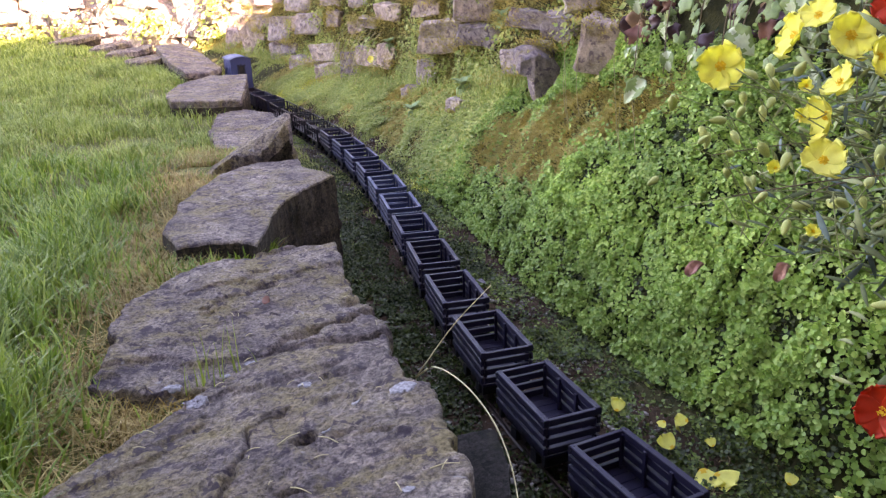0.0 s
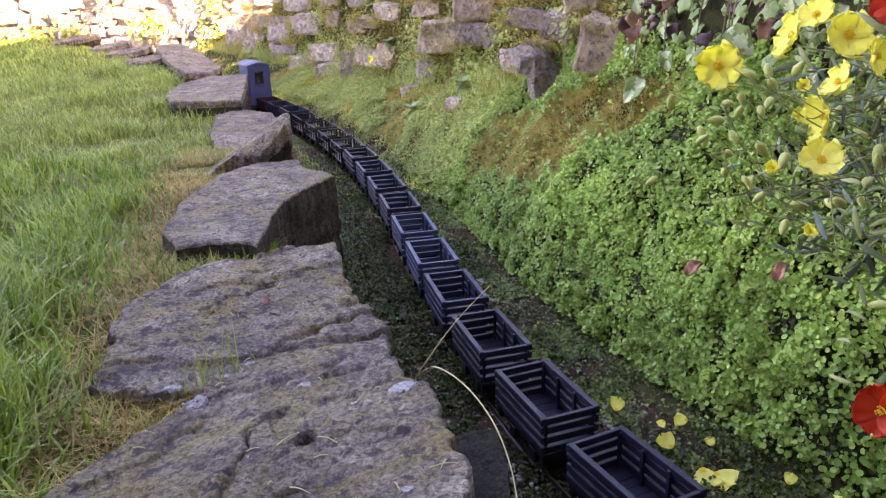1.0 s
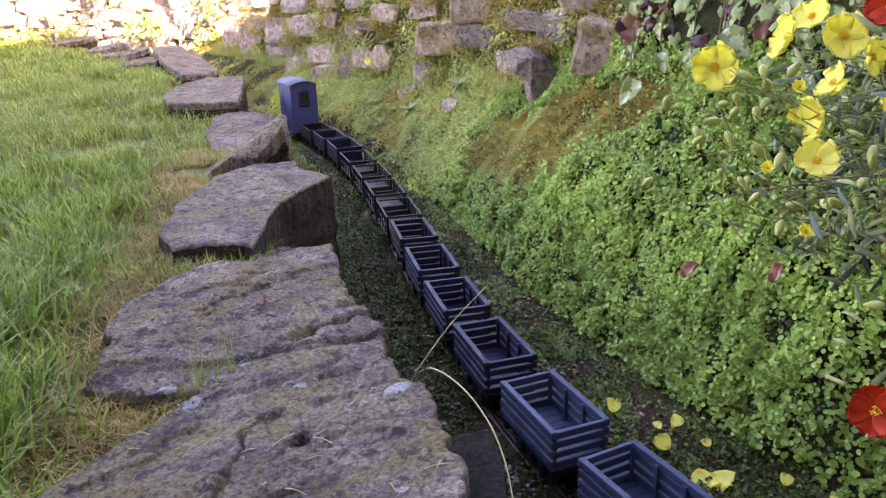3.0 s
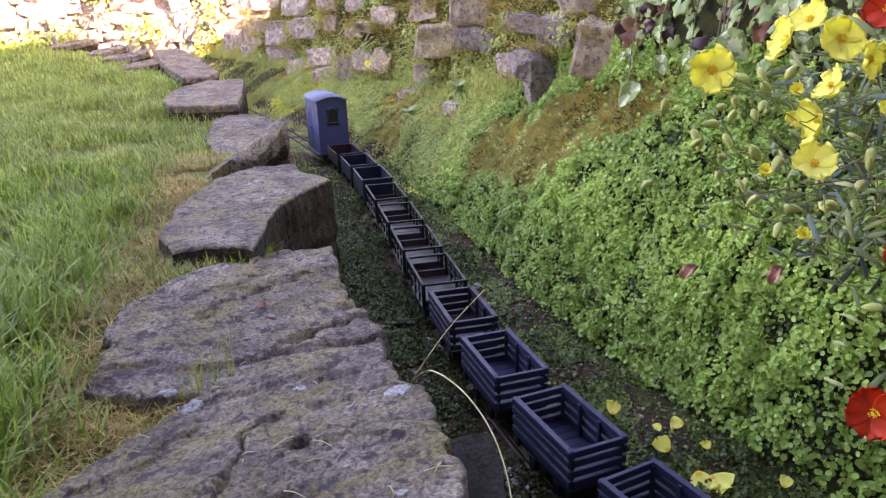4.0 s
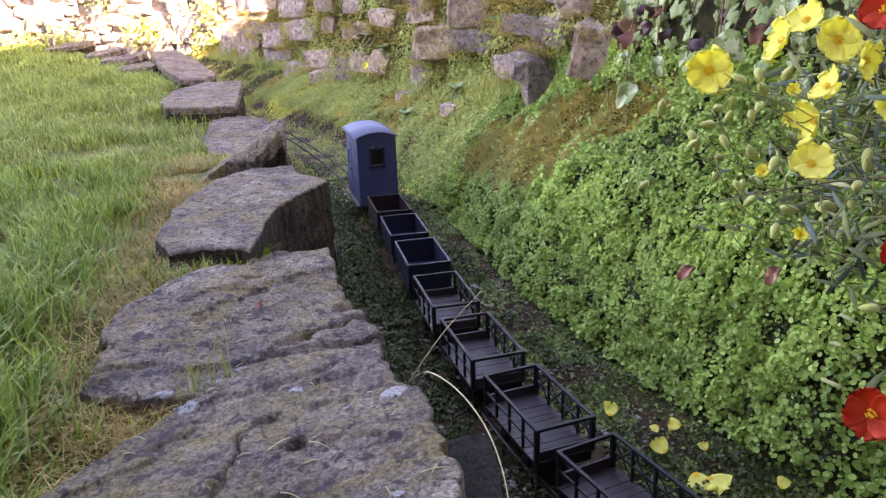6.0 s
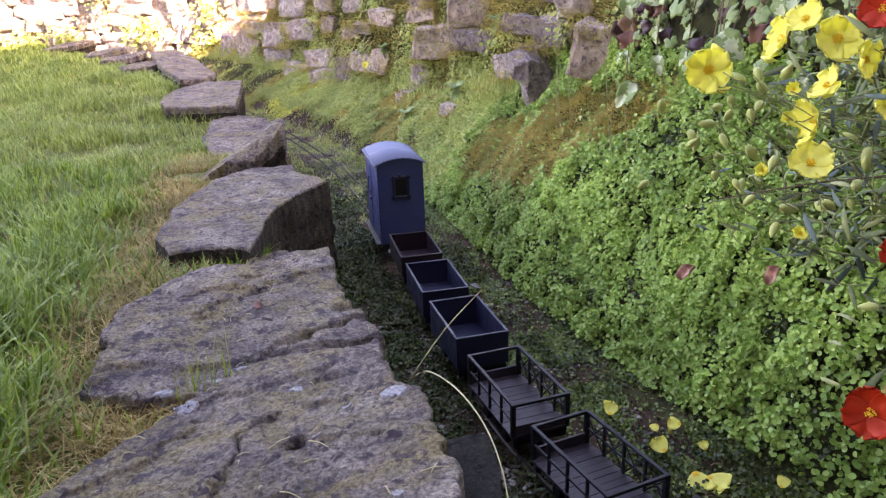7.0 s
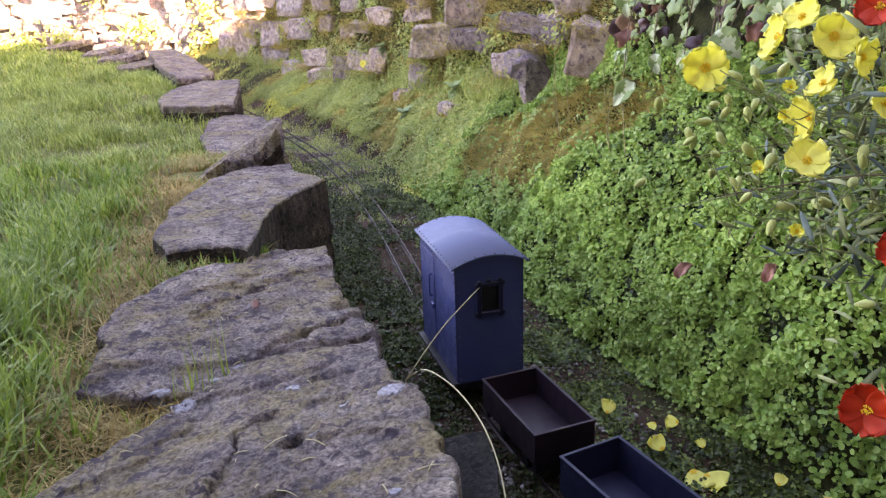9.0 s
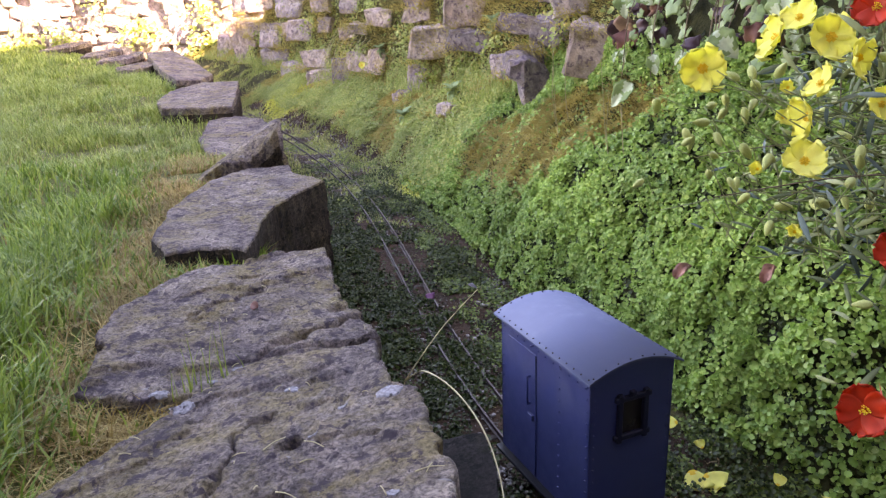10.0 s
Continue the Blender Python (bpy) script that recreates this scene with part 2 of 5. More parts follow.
def ground_z(x, y):
    x, y = np.asarray(x, float), np.asarray(y, float)
    d = lateral(x, y)
    zt = track_z(y)
    n = 0.5 * vnoise(x, y, 9, 1) + 0.3 * vnoise(x, y, 23, 2) + 0.2 * vnoise(x, y, 60, 3)
    bed = -0.0085 + 0.006 * n
    lawn = 0.128 + 0.012 * n + 0.045 * smooth(2.5, 5.2, y)
    lawn = lawn - 0.034 * np.exp(-((y - 2.05) / 0.42) ** 2) * smooth(-0.85, -0.45, d)
    z = bed + (lawn - bed) * smooth(-0.19, -0.25, d)
    q = np.clip((d - bank_start(y) + 0.015 * n) / 0.21, 0, 1)
    steep = np.interp(y, [0.6, 1.2, 2.0, 2.8], [1, 0.85, 0.35, 0.1])
    curve = steep * np.interp(q, [0, 0.08, 0.22, 0.5, 1], [0, 0.12, 0.38, 0.74, 1]) + (1 - steep) * q
    z = z + curve * (bank_top(y) + zt) * (1 + 0.10 * n) * (d > 0)
    back = smooth(0.365, 0.45, d)
    return z + (0.5 - 0.3 * smooth(3.8, 4.3, y) - z) * back


def grid_axis(lo, hi, fine, outer, growth=1.35):
    inner = list(np.arange(lo, hi + fine / 2, fine))
    left, right, step = [], [], fine
    while not left or left[-1] > -outer:
        step *= growth
        left.append((left[-1] if left else lo) - step)
    step = fine
    while not right or right[-1] < outer:
        step *= growth
        right.append((right[-1] if right else inner[-1]) + step)
    return np.array(left[::-1] + inner + right)


def quick_mesh(name, verts, faces, size, mats=(), index=None, shade=True):
    """A mesh from arrays; all faces have `size` corners."""
    me = bpy.data.meshes.new(name)
    verts, faces = np.asarray(verts, np.float32), np.asarray(faces, np.int32)
    me.vertices.add(len(verts))
    me.vertices.foreach_set("co", verts.ravel())
    me.loops.add(faces.size)
    me.loops.foreach_set("vertex_index", faces.ravel())
    me.polygons.add(len(faces))
    me.polygons.foreach_set("loop_start", np.arange(0, faces.size, size, dtype=np.int32))
    for m in mats:
        me.materials.append(m)
    if index is not None:
        me.polygons.foreach_set("material_index", np.asarray(index, np.int32))
    me.update(calc_edges=True)
    me.polygons.foreach_set("use_smooth", np.full(len(faces), shade))
    return me


gx, gy = grid_axis(-1.3, 0.75, 0.0125, 90), grid_axis(0.15, 3.7, 0.0125, 120)
gx = np.concatenate([gx[gx < -5.0], np.arange(-4.9, -1.31, 0.05), gx[gx > -1.305]])
gy = np.concatenate([gy[gy < 3.705], np.arange(3.74, 7.5, 0.04), gy[gy > 7.6]])
GX, GY = np.meshgrid(gx, gy)
GZ = ground_z(GX, GY)
nx, ny = len(gx), len(gy)
ids = np.arange(nx * ny).reshape(ny, nx)
quads = np.stack([ids[:-1, :-1], ids[:-1, 1:], ids[1:, 1:], ids[1:, :-1]], -1).reshape(-1, 4)
cd = lateral(GX, GY)[:-1, :-1].ravel()
kind = np.where(cd < -0.2, 0, np.where(cd < 0.16, 1, 2))
ground = new("ground", quick_mesh("ground", np.stack([GX, GY, GZ], -1).reshape(-1, 3), quads, 4, (M_TURF, M_SOIL, M_EARTH), kind))
tagged(ground, "garden ground of turf, dark track bed soil and earth bank", "ground", kind="structure")


def part(name, bm, mat, parent=None, label=""):
    me = bpy.data.meshes.new(name)
    bm.to_mesh(me)
    bm.free()
    me.materials.append(mat)
    ob = new(name, me)
    ob.parent = parent
    if label:
        ob["label"] = label
    return ob


def add_box(bm, cx, cy, cz, sx, sy, sz, bevel=0.0, m=None):
    r = bmesh.ops.create_cube(bm, size=1)
    bmesh.ops.scale(bm, vec=(sx, sy, sz), verts=r["verts"])
    if bevel:
        edges = list({e for v in r["verts"] for e in v.link_edges})
        out = bmesh.ops.bevel(bm, geom=edges, offset=bevel, segments=1, affect="EDGES")
        vs = list({v for f in out["faces"] for v in f.verts} | {v for v in r["verts"] if v.is_valid})
    else:
        vs = r["verts"]
    if m:
        bmesh.ops.transform(bm, matrix=m, verts=vs)
    bmesh.ops.translate(bm, vec=(cx, cy, cz), verts=vs)
    return vs


def add_rod(bm, a, b, r0, r1=None, n=8):
    a, b = Vector(a), Vector(b)
    m = Matrix.Translation((a + b) / 2) @ (b - a).to_track_quat("Z", "Y").to_matrix().to_4x4()
    bmesh.ops.create_cone(bm, cap_ends=True, segments=n, radius1=r0, radius2=r0 if r1 is None else r1, depth=(b - a).length, matrix=m)


def box_part(name, mat, parent, c, s, bevel=0.0005, label="", m=None):
    bm = bmesh.new()
    add_box(bm, *c, *s, bevel, m)
    return part(name, bm, mat, parent, label)


# ---- edging stones ----
def noise3(p, scale, octaves=4):
    return noise.fractal(Vector(p) * scale, 0.9, 2.1, octaves)


STONE_PLANS = []


def edging_stone(outline, tops, bottom, label, seed, rough=1.0, plan=None, cracks=(), pits=(), layer=0.0, undercut=0.0, skirt=1):
    """A slab over a plan outline; tops: a plane a + b*x + c*y for its upper face. cracks: (x, y, x, y, depth, width)."""
    STONE_PLANS.append(np.array(plan or outline))
    pts = [Vector((x, y, 0)) for x, y in outline]
    ring = []
    size = max((p - q).length for p in pts for q in pts)
    gap = max(0.0028, size / 200)
    for i, p in enumerate(pts):
        q = pts[(i + 1) % len(pts)]
        k = max(2, int((q - p).length / gap))
        ring += [p.lerp(q, j / k) for j in range(k)]
    mid = sum(ring, Vector()) / len(ring)
    n = len(ring)
    out = []
    for p in ring:
        way = (p - mid).normalized()
        s = 0.009 * noise3((p.x, p.y, seed), 14) + 0.006 * noise3((p.x, p.y, seed + 9), 55, 5)
        out.append(p + way * s * rough)
    a, b, c = tops

    def top_z(p):
        z = a + b * p.x + c * p.y
        z += rough * (0.0036 * noise3((p.x, p.y, seed + 3), 8) + 0.0011 * noise3((p.x, p.y, seed + 5), 45, 5) + 0.0014 * noise3((p.x, p.y, seed + 6), 150, 4))
        lay = noise3((p.x * 0.8 + p.y * 0.5, p.y * 2.2 - p.x * 0.9, seed + 7), 5, 5)
        z -= layer * min(1, max(0, (lay - 0.05) / 0.06))
        for x0, y0, x1, y1, deep, wide in cracks:
            ex, ey = x1 - x0, y1 - y0
            wob = 0.013 * noise3((p.x, p.y, seed + 13), 30)
            u = ((p.x - x0) * ex + (p.y - y0) * ey) / (ex * ex + ey * ey)
            if -0.05 < u < 1.05:
                off = ((p.x - x0) * ey - (p.y - y0) * ex) / math.hypot(ex, ey) + wob
                z -= deep * math.exp(-(off / wide) ** 2)
        for x0, y0, deep, wide in pits:
            z -= deep * math.exp(-(((p.x - x0) ** 2 + (p.y - y0) ** 2) / wide ** 2) ** 1.5)
        return z
    verts, faces = [], []
    inner = max(12, int(size / 2 / gap * 0.8))
    shrink = [0.02 + 0.96 * i / inner for i in range(inner + 1)] + [0.99, 1.0]
    for f in shrink:
        for p in out:
            q = mid.lerp(p, f)
            verts.append((q.x, q.y, top_z(q) - (0.0035 if f == 1.0 else 0.0008 if f == 0.99 else 0)))
    rows = 16
    for k in range(1, rows + 1):
        f = k / rows
        for p in out:
            zt = top_z(p) - 0.0035
            z = zt + (bottom - zt) * f
            way = (p - mid).normalized()
            bed = noise3((p.x * 0.35, p.y * 0.35, z * 5.5 + seed), 9, 3)
            s = (0.013 * bed + 0.005 * noise3((p.x, p.y, z + seed), 50)) * rough
            q = p + way * (s * min(1, f * 4) - undercut * f)
            verts.append((q.x, q.y, z))
    lines = len(shrink) + rows
    for r in range(lines - 1):
        for i in range(n):
            j = (i + 1) % n
            faces.append(((r + 1) * n + i, (r + 1) * n + j, r * n + j, r * n + i))
    me = bpy.data.meshes.new("edging_stone")
    me.from_pydata(verts, [], faces + [tuple(range(n))])
    me.materials.append(M_SLAB)
    # side faces get a darker stone: their shade is put into the colour
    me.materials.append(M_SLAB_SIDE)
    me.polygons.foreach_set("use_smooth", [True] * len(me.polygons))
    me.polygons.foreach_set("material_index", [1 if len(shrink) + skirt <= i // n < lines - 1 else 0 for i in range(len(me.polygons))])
    me.update()
    return tagged(new("edging_stone", me), label, "stone", "edging stones along the track")


edging_stone([(-0.34, 0.33), (-0.305, 0.39), (-0.274, 0.442), (-0.242, 0.503), (-0.215, 0.535), (-0.197, 0.566), (-0.167, 0.601), (-0.141, 0.611), (-0.084, 0.620), (-0.053, 0.604), (-0.046, 0.572), (-0.034, 0.532), (-0.014, 0.513), (0.001, 0.461), (0.011, 0.391), (0.012, 0.28), (-0.2, 0.22)],
             (0.217, 0.14, -0.04), -0.02, "large grey sandstone slab with pale lichen and a small hole", 3, 1.0, None,
             [(-0.146, 0.39, -0.142, 0.45, 0.007, 0.0026), (-0.142, 0.45, -0.142, 0.491, 0.007, 0.0022), (-0.142, 0.491, -0.128, 0.517, 0.005, 0.0020), (-0.12, 0.375, -0.10, 0.405, 0.008, 0.005)],
             [(-0.099, 0.462, 0.026, 0.0062)], 0.003)
edging_stone([(-0.312, 0.605), (-0.327, 0.664), (-0.346, 0.74), (-0.350, 0.80), (-0.305, 0.903), (-0.231, 0.946), (-0.144, 0.985), (-0.123, 0.898), (-0.103, 0.80), (-0.081, 0.764), (-0.055, 0.69), (-0.05, 0.63), (-0.11, 0.585), (-0.205, 0.592), (-0.258, 0.590)],
             (0.153, 0.0, 0.0), -0.02, "grey sandstone slab with a stepped layered face", 11, 1.0, None,
             [(-0.165, 0.660, -0.129, 0.706, 0.012, 0.0045), (-0.129, 0.706, -0.08, 0.742, 0.013, 0.004), (-0.16, 0.645, -0.06, 0.690, 0.008, 0.0025), (-0.24, 0.80, -0.20, 0.83, 0.006, 0.0025)], [(-0.103, 0.778, 0.012, 0.011)], 0.004)
edging_stone([(-0.347, 0.945), (-0.385, 1.02), (-0.41, 1.165), (-0.394, 1.343), (-0.343, 1.431), (-0.272, 1.452), (-0.25, 1.384), (-0.184, 1.31), (-0.213, 1.25), (-0.241, 1.18), (-0.246, 1.08), (-0.240, 0.945), (-0.27, 0.965)],
             (0.160, 0.0, 0.0), -0.02, "pale angular sandstone block with a dark fractured end", 5, 0.6, undercut=-0.006, skirt=-1)
edging_stone([(-0.56, 1.47), (-0.57, 1.54), (-0.46, 1.62), (-0.365, 1.655), (-0.315, 1.62), (-0.288, 1.53), (-0.29, 1.46), (-0.345, 1.445), (-0.44, 1.45)],
             (0.436, 0.67, 0.0), -0.02, "peaked brown mossy stone leaning on its neighbour", 21, 1.2, None, (), [(-0.265, 1.55, 0.12, 0.06), (-0.33, 1.42, 0.045, 0.05)])
edging_stone([(-0.53, 1.80), (-0.60, 2.0), (-0.65, 2.28), (-0.60, 2.36), (-0.49, 2.28), (-0.405, 2.01), (-0.345, 1.76), (-0.44, 1.73)],
             (0.116, 0.0, 0.0), 0.0, "flat grey stone beside the far rails", 25)
edging_stone([(-0.80, 2.33), (-0.87, 2.50), (-0.90, 2.72), (-0.86, 2.98), (-0.72, 2.98), (-0.63, 2.55), (-0.59, 2.33)],
             (0.150, 0.0, 0.0), 0.0, "flat squared stone in the grass edge", 31, 0.8)
edging_stone([(-0.96, 3.0), (-1.08, 3.2), (-1.31, 3.72), (-1.27, 3.95), (-1.10, 3.68), (-0.89, 3.26), (-0.89, 3.07)],
             (0.034, -0.153, -0.006), 0.0, "tall tapered kerb stone at the lawn edge", 33, 0.8)
for i, (x, y, r, h) in enumerate([(-1.27, 3.46, 0.10, 0.175), (-1.50, 3.85, 0.11, 0.185), (-1.70, 4.15, 0.10, 0.19), (-2.15, 4.75, 0.15, 0.195), (-2.6, 5.2, 0.18, 0.20), (-3.2, 5.3, 0.2, 0.20)]):
    edging_stone([(x + r * math.cos(a) * (1 + 0.2 * math.sin(3 * a + i)), y + 0.8 * r * math.sin(a)) for a in [k * math.tau / 9 for k in range(9)]],
                 (h - 0.12 * x - 0.10 * y, 0.12, 0.10), 0.02, "distant grey edging stone half sunk in grass", 41 + i, 2.2)
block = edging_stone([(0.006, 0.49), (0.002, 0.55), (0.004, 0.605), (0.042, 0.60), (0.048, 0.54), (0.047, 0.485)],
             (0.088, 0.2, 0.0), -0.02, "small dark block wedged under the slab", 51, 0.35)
# the shadow the block sits in is put into its stone colour
block.data.materials[0] = block.data.materials[1] = M_BLOCK_SHADE


# ---- dry stone wall ----
def wall_block(seed, w, h, dp, rough=1.0, taper=0.0):
    """An angular quarried stone with broken edges."""
    rk = random.Random(seed)
    bm = bmesh.new()
    bmesh.ops.create_cube(bm, size=1)
    for v in bm.verts:
        v.co.x *= 1 + rk.uniform(-0.16, 0.12) - (taper if v.co.z < 0 else 0)
        v.co.z *= 1 + rk.uniform(-0.18, 0.12)
        v.co.y *= 1 + rk.uniform(-0.1, 0.1)
    bmesh.ops.bevel(bm, geom=bm.edges[:], offset=0.05, segments=1, affect="EDGES")
    bmesh.ops.subdivide_edges(bm, edges=bm.edges[:], cuts=3, use_grid_fill=True)
    bmesh.ops.triangulate(bm, faces=bm.faces[:])
    for v in bm.verts:
        p = Vector((v.co.x * w, v.co.y * dp, v.co.z * h))
        k = noise.noise_vector(p * 24 + Vector((seed * 3.1, 0, 0)))
        k2 = noise.noise_vector(p * 80 + Vector((0, seed * 1.7, 0)))
        v.co = p + (k * 0.009 + k2 * 0.003) * rough
    me = bpy.data.meshes.new("stone")
    bm.to_mesh(me)
    bm.free()
    me.materials.append(M_ROCK)
    return me


wall_back = tagged(new("wall_back"), "rough dry stone retaining wall of brown sandstone with moss", "wall", kind="structure")


def wedge_stone(profile, depth, seed):
    """A broken stone: a face outline drawn in x and z, given depth and a chipped surface."""
    bm = bmesh.new()
    front = [bm.verts.new((x, -depth / 2 + 0.010 * math.sin(5 * x / 0.1), z)) for x, z in profile]
    face = bm.faces.new(front)
    back = bmesh.ops.extrude_face_region(bm, geom=[face])["geom"]
    for v in back:
        if isinstance(v, bmesh.types.BMVert):
            v.co.y += depth
            v.co.z += 0.02
    bmesh.ops.recalc_face_normals(bm, faces=bm.faces[:])
    bmesh.ops.bevel(bm, geom=bm.edges[:], offset=0.006, segments=1, affect="EDGES")
    bmesh.ops.triangulate(bm, faces=bm.faces[:])
    for _ in range(2):
        bmesh.ops.subdivide_edges(bm, edges=[e for e in bm.edges if e.calc_length() > 0.012], cuts=1)
        bmesh.ops.triangulate(bm, faces=bm.faces[:])
    for v in bm.verts:
        v.co += noise.noise_vector(v.co * 26 + Vector((seed, 0, 0))) * 0.007 + noise.noise_vector(v.co * 90) * 0.0025
    me = bpy.data.meshes.new("stone")
    bm.to_mesh(me)
    bm.free()
    me.materials.append(M_ROCK)
    return me


def lay_stone(me, x, y, z, turn, tilt=0.0, lean=0.0):
    ob = new("stone", me)
    ob.parent = wall_back
    ob.matrix_basis = pose(x, y, z, lean, tilt, turn)
    return ob


def wall_face(y, z):
    """Where the bank's steep face reaches the height z beside the track at y."""
    xs = np.linspace(0.25, 0.5, 120) * math.sqrt(1 + float(track_slope(y)) ** 2) + float(track_x(y))
    return float(np.interp(z, ground_z(xs, np.full(120, y)), xs))


# stones that stand out of the mossy bank: x, y, z, width, height, tilt
LOW_COURSE = [(-1.107, 4.43, 0.16, 0.085, 0.15, 12), (-0.926, 4.168, 0.19, 0.15, 0.27, -5), (-0.752, 3.837, 0.14, 0.075, 0.12, 4), (-0.576, 3.484, 0.105, 0.14, 0.11, 6),
              (-0.427, 3.193, 0.10, 0.105, 0.12, -7), (-0.312, 3.053, 0.15, 0.085, 0.12, 5), (-0.02, 2.505, 0.19, 0.06, 0.07, 4), (-0.087, 2.495, 0.125, 0.036, 0.05, 0),
              (0.059, 2.06, 0.152, 0.055, 0.035, 3), (0.165, 2.001, 0.195, 0.042, 0.048, -5)]
MID_COURSE = [(-0.709, 3.805, 0.257, 0.13, 0.12, 3), (-0.511, 3.469, 0.294, 0.15, 0.09, 2), (-0.419, 3.26, 0.193, 0.16, 0.065, -3), (-0.227, 2.922, 0.207, 0.17, 0.06, 2),
              (-0.167, 2.813, 0.212, 0.07, 0.08, 8), (0.03, 2.394, 0.306, 0.135, 0.09, -3), (0.144, 2.149, 0.325, 0.15, 0.055, 4), (-0.294, 3.066, 0.305, 0.07, 0.05, 0),
              (0.283, 1.678, 0.372, 0.10, 0.058, 6), (0.345, 1.436, 0.345, 0.135, 0.09, 5), (0.268, 1.72, 0.305, 0.13, 0.055, 8)]
TOP_COURSE = [(-0.93, 4.15, 0.41, 0.10, 0.10, 0), (-0.587, 3.635, 0.395, 0.175, 0.10, 2), (-0.432, 3.355, 0.41, 0.07, 0.07, -3), (-0.146, 2.823, 0.367, 0.10, 0.06, 3),
              (-0.012, 2.564, 0.378, 0.10, 0.042, -2), (0.143, 2.196, 0.402, 0.15, 0.085, 3), (-0.015, 2.585, 0.425, 0.09, 0.042, 2), (-0.26, 3.06, 0.40, 0.10, 0.05, -4),
              (0.31, 1.60, 0.435, 0.09, 0.06, -3), (-0.76, 3.93, 0.42, 0.09, 0.08, 3)]
me = wedge_stone([(-0.066, 0.040), (-0.066, 0.068), (-0.03, 0.074), (0.012, 0.062), (0.044, 0.02), (0.055, -0.025), (0.036, -0.09), (0.008, -0.11), (-0.022, -0.07), (-0.036, -0.009), (-0.037, 0.026)], 0.06, 7)
lay_stone(me, 0.231, 1.665, 0.246, 2)
rng = random.Random(5)
for i, (x, y, z, w, h, tilt) in enumerate(LOW_COURSE + MID_COURSE + TOP_COURSE):
    a = radians(-30 + rng.uniform(-16, 16))
    dp = min(0.13, 0.05 + 0.8 * w)
    sink = 0.5 * dp - 0.034
    lay_stone(wall_block(100 + i, w * 1.22, h * 1.05, dp, 1.1, 0.25 if i == 1 else 0.0), x - math.sin(a) * sink, y + math.cos(a) * sink, z, math.degrees(a), tilt, rng.uniform(-5, 5))
# smaller stones between them
BLOCKS = [wall_block(i, 0.085, 0.05, 0.08, 0.8) for i in range(6)]
for i in range(46):
    y = 1.75 + 2.7 * rng.random()
    z = float(bank_top(y)) + float(track_z(y)) + (0.5 - float(bank_top(y))) * rng.random() ** 0.8
    x = wall_face(y, z)
    taken = any((x - a) ** 2 + (y - b) ** 2 < (0.5 * w + 0.05) ** 2 and abs(z - c) < 0.5 * h + 0.025 for a, b, c, w, h, _ in LOW_COURSE + MID_COURSE + TOP_COURSE)
    if not taken:
        ob = lay_stone(rng.choice(BLOCKS), x - 0.004, y - 0.004, z, -30 + rng.uniform(-20, 20), rng.uniform(-12, 12), rng.uniform(-8, 8))
        ob.scale = (rng.uniform(0.6, 1.5), 1, rng.uniform(0.6, 1.2))
# the wall turns across the garden's end, in the sun
TURN_A, TURN_B = Vector((-1.05, 4.72, 0)), Vector((-6.0, 6.0, 0))
along = (TURN_B - TURN_A).normalized()
turn = math.degrees(math.atan2(along.y, along.x))
core = box_part("wall_far", M_ROCK, None, (0, 0, 0.25), ((TURN_B - TURN_A).length, 0.25, 1.3), 0.01)
core.matrix_basis = Matrix.Translation((TURN_A + TURN_B) / 2 + Vector((0.025, 0.075, 0))) @ pose(0, 0, 0, 0, 0, turn)
tagged(core, "sunlit dry stone wall across the lawn's end", "wall", kind="structure")
FAR_BLOCKS = [wall_block(60 + i, w, h, 0.16) for i, (w, h) in enumerate([(0.17, 0.09), (0.22, 0.075), (0.13, 0.11), (0.25, 0.10), (0.10, 0.08)])]
far_row = 0.08
while far_row < 0.8:
    u = rng.uniform(-0.1, 0.1)
    while u < (TURN_B - TURN_A).length:
        p = TURN_A + along * u
        ob = new("stone", rng.choice(FAR_BLOCKS))
        ob.parent = core
        ob.matrix_basis = core.matrix_basis.inverted() @ pose(p.x, p.y, far_row + 0.06, rng.uniform(-9, 9), rng.uniform(-10, 10), turn + rng.uniform(-14, 14))
        u += rng.uniform(0.10, 0.23)
    far_row += 0.08
# unseen walls added out of view to block sun and sky from the track
for nm, c, s in (("wall_house", (2.6, -3.525, 2.5), (0.3, 8.95, 5.0)), ("wall_garden", (-0.3, -8.0, 2.5), (5.3, 0.3, 5.0)), ("wall_shed", (-1.2, -0.85, 3.0), (5.6, 0.2, 6.0))):
    w = box_part(nm, M_BLOCKER, None, c, s, 0.01)
    tagged(w, "plain grey unseen wall added to block sun and sky", "wall", kind="structure")

# ---- rails ----
def sweep(name, profile, ys, d, lift, mat, parent, label=""):
    """A bar of constant profile along the track at the offset d."""
    verts, faces = [], []
    k = len(profile)
    for y in ys:
        m = float(rail_x(y + 1e-3) - rail_x(y - 1e-3)) / 2e-3
        sx, sy = 1 / math.sqrt(1 + m * m), -m / math.sqrt(1 + m * m)
        x0, y0, z = float(rail_x(y)) + d * sx, y + d * sy, lift
        verts += [(x0 + sx * a, y0 + sy * a, z + b) for a, b in profile]
    for r in range(len(ys) - 1):
        for i in range(k):
            j = (i + 1) % k
            faces.append((r * k + i, r * k + j, (r + 1) * k + j, (r + 1) * k + i))
    me = bpy.data.meshes.new(name)
    me.from_pydata(verts, [], faces)
    me.materials.append(mat)
    ob = new(name, me)
    ob.parent = parent
    return ob


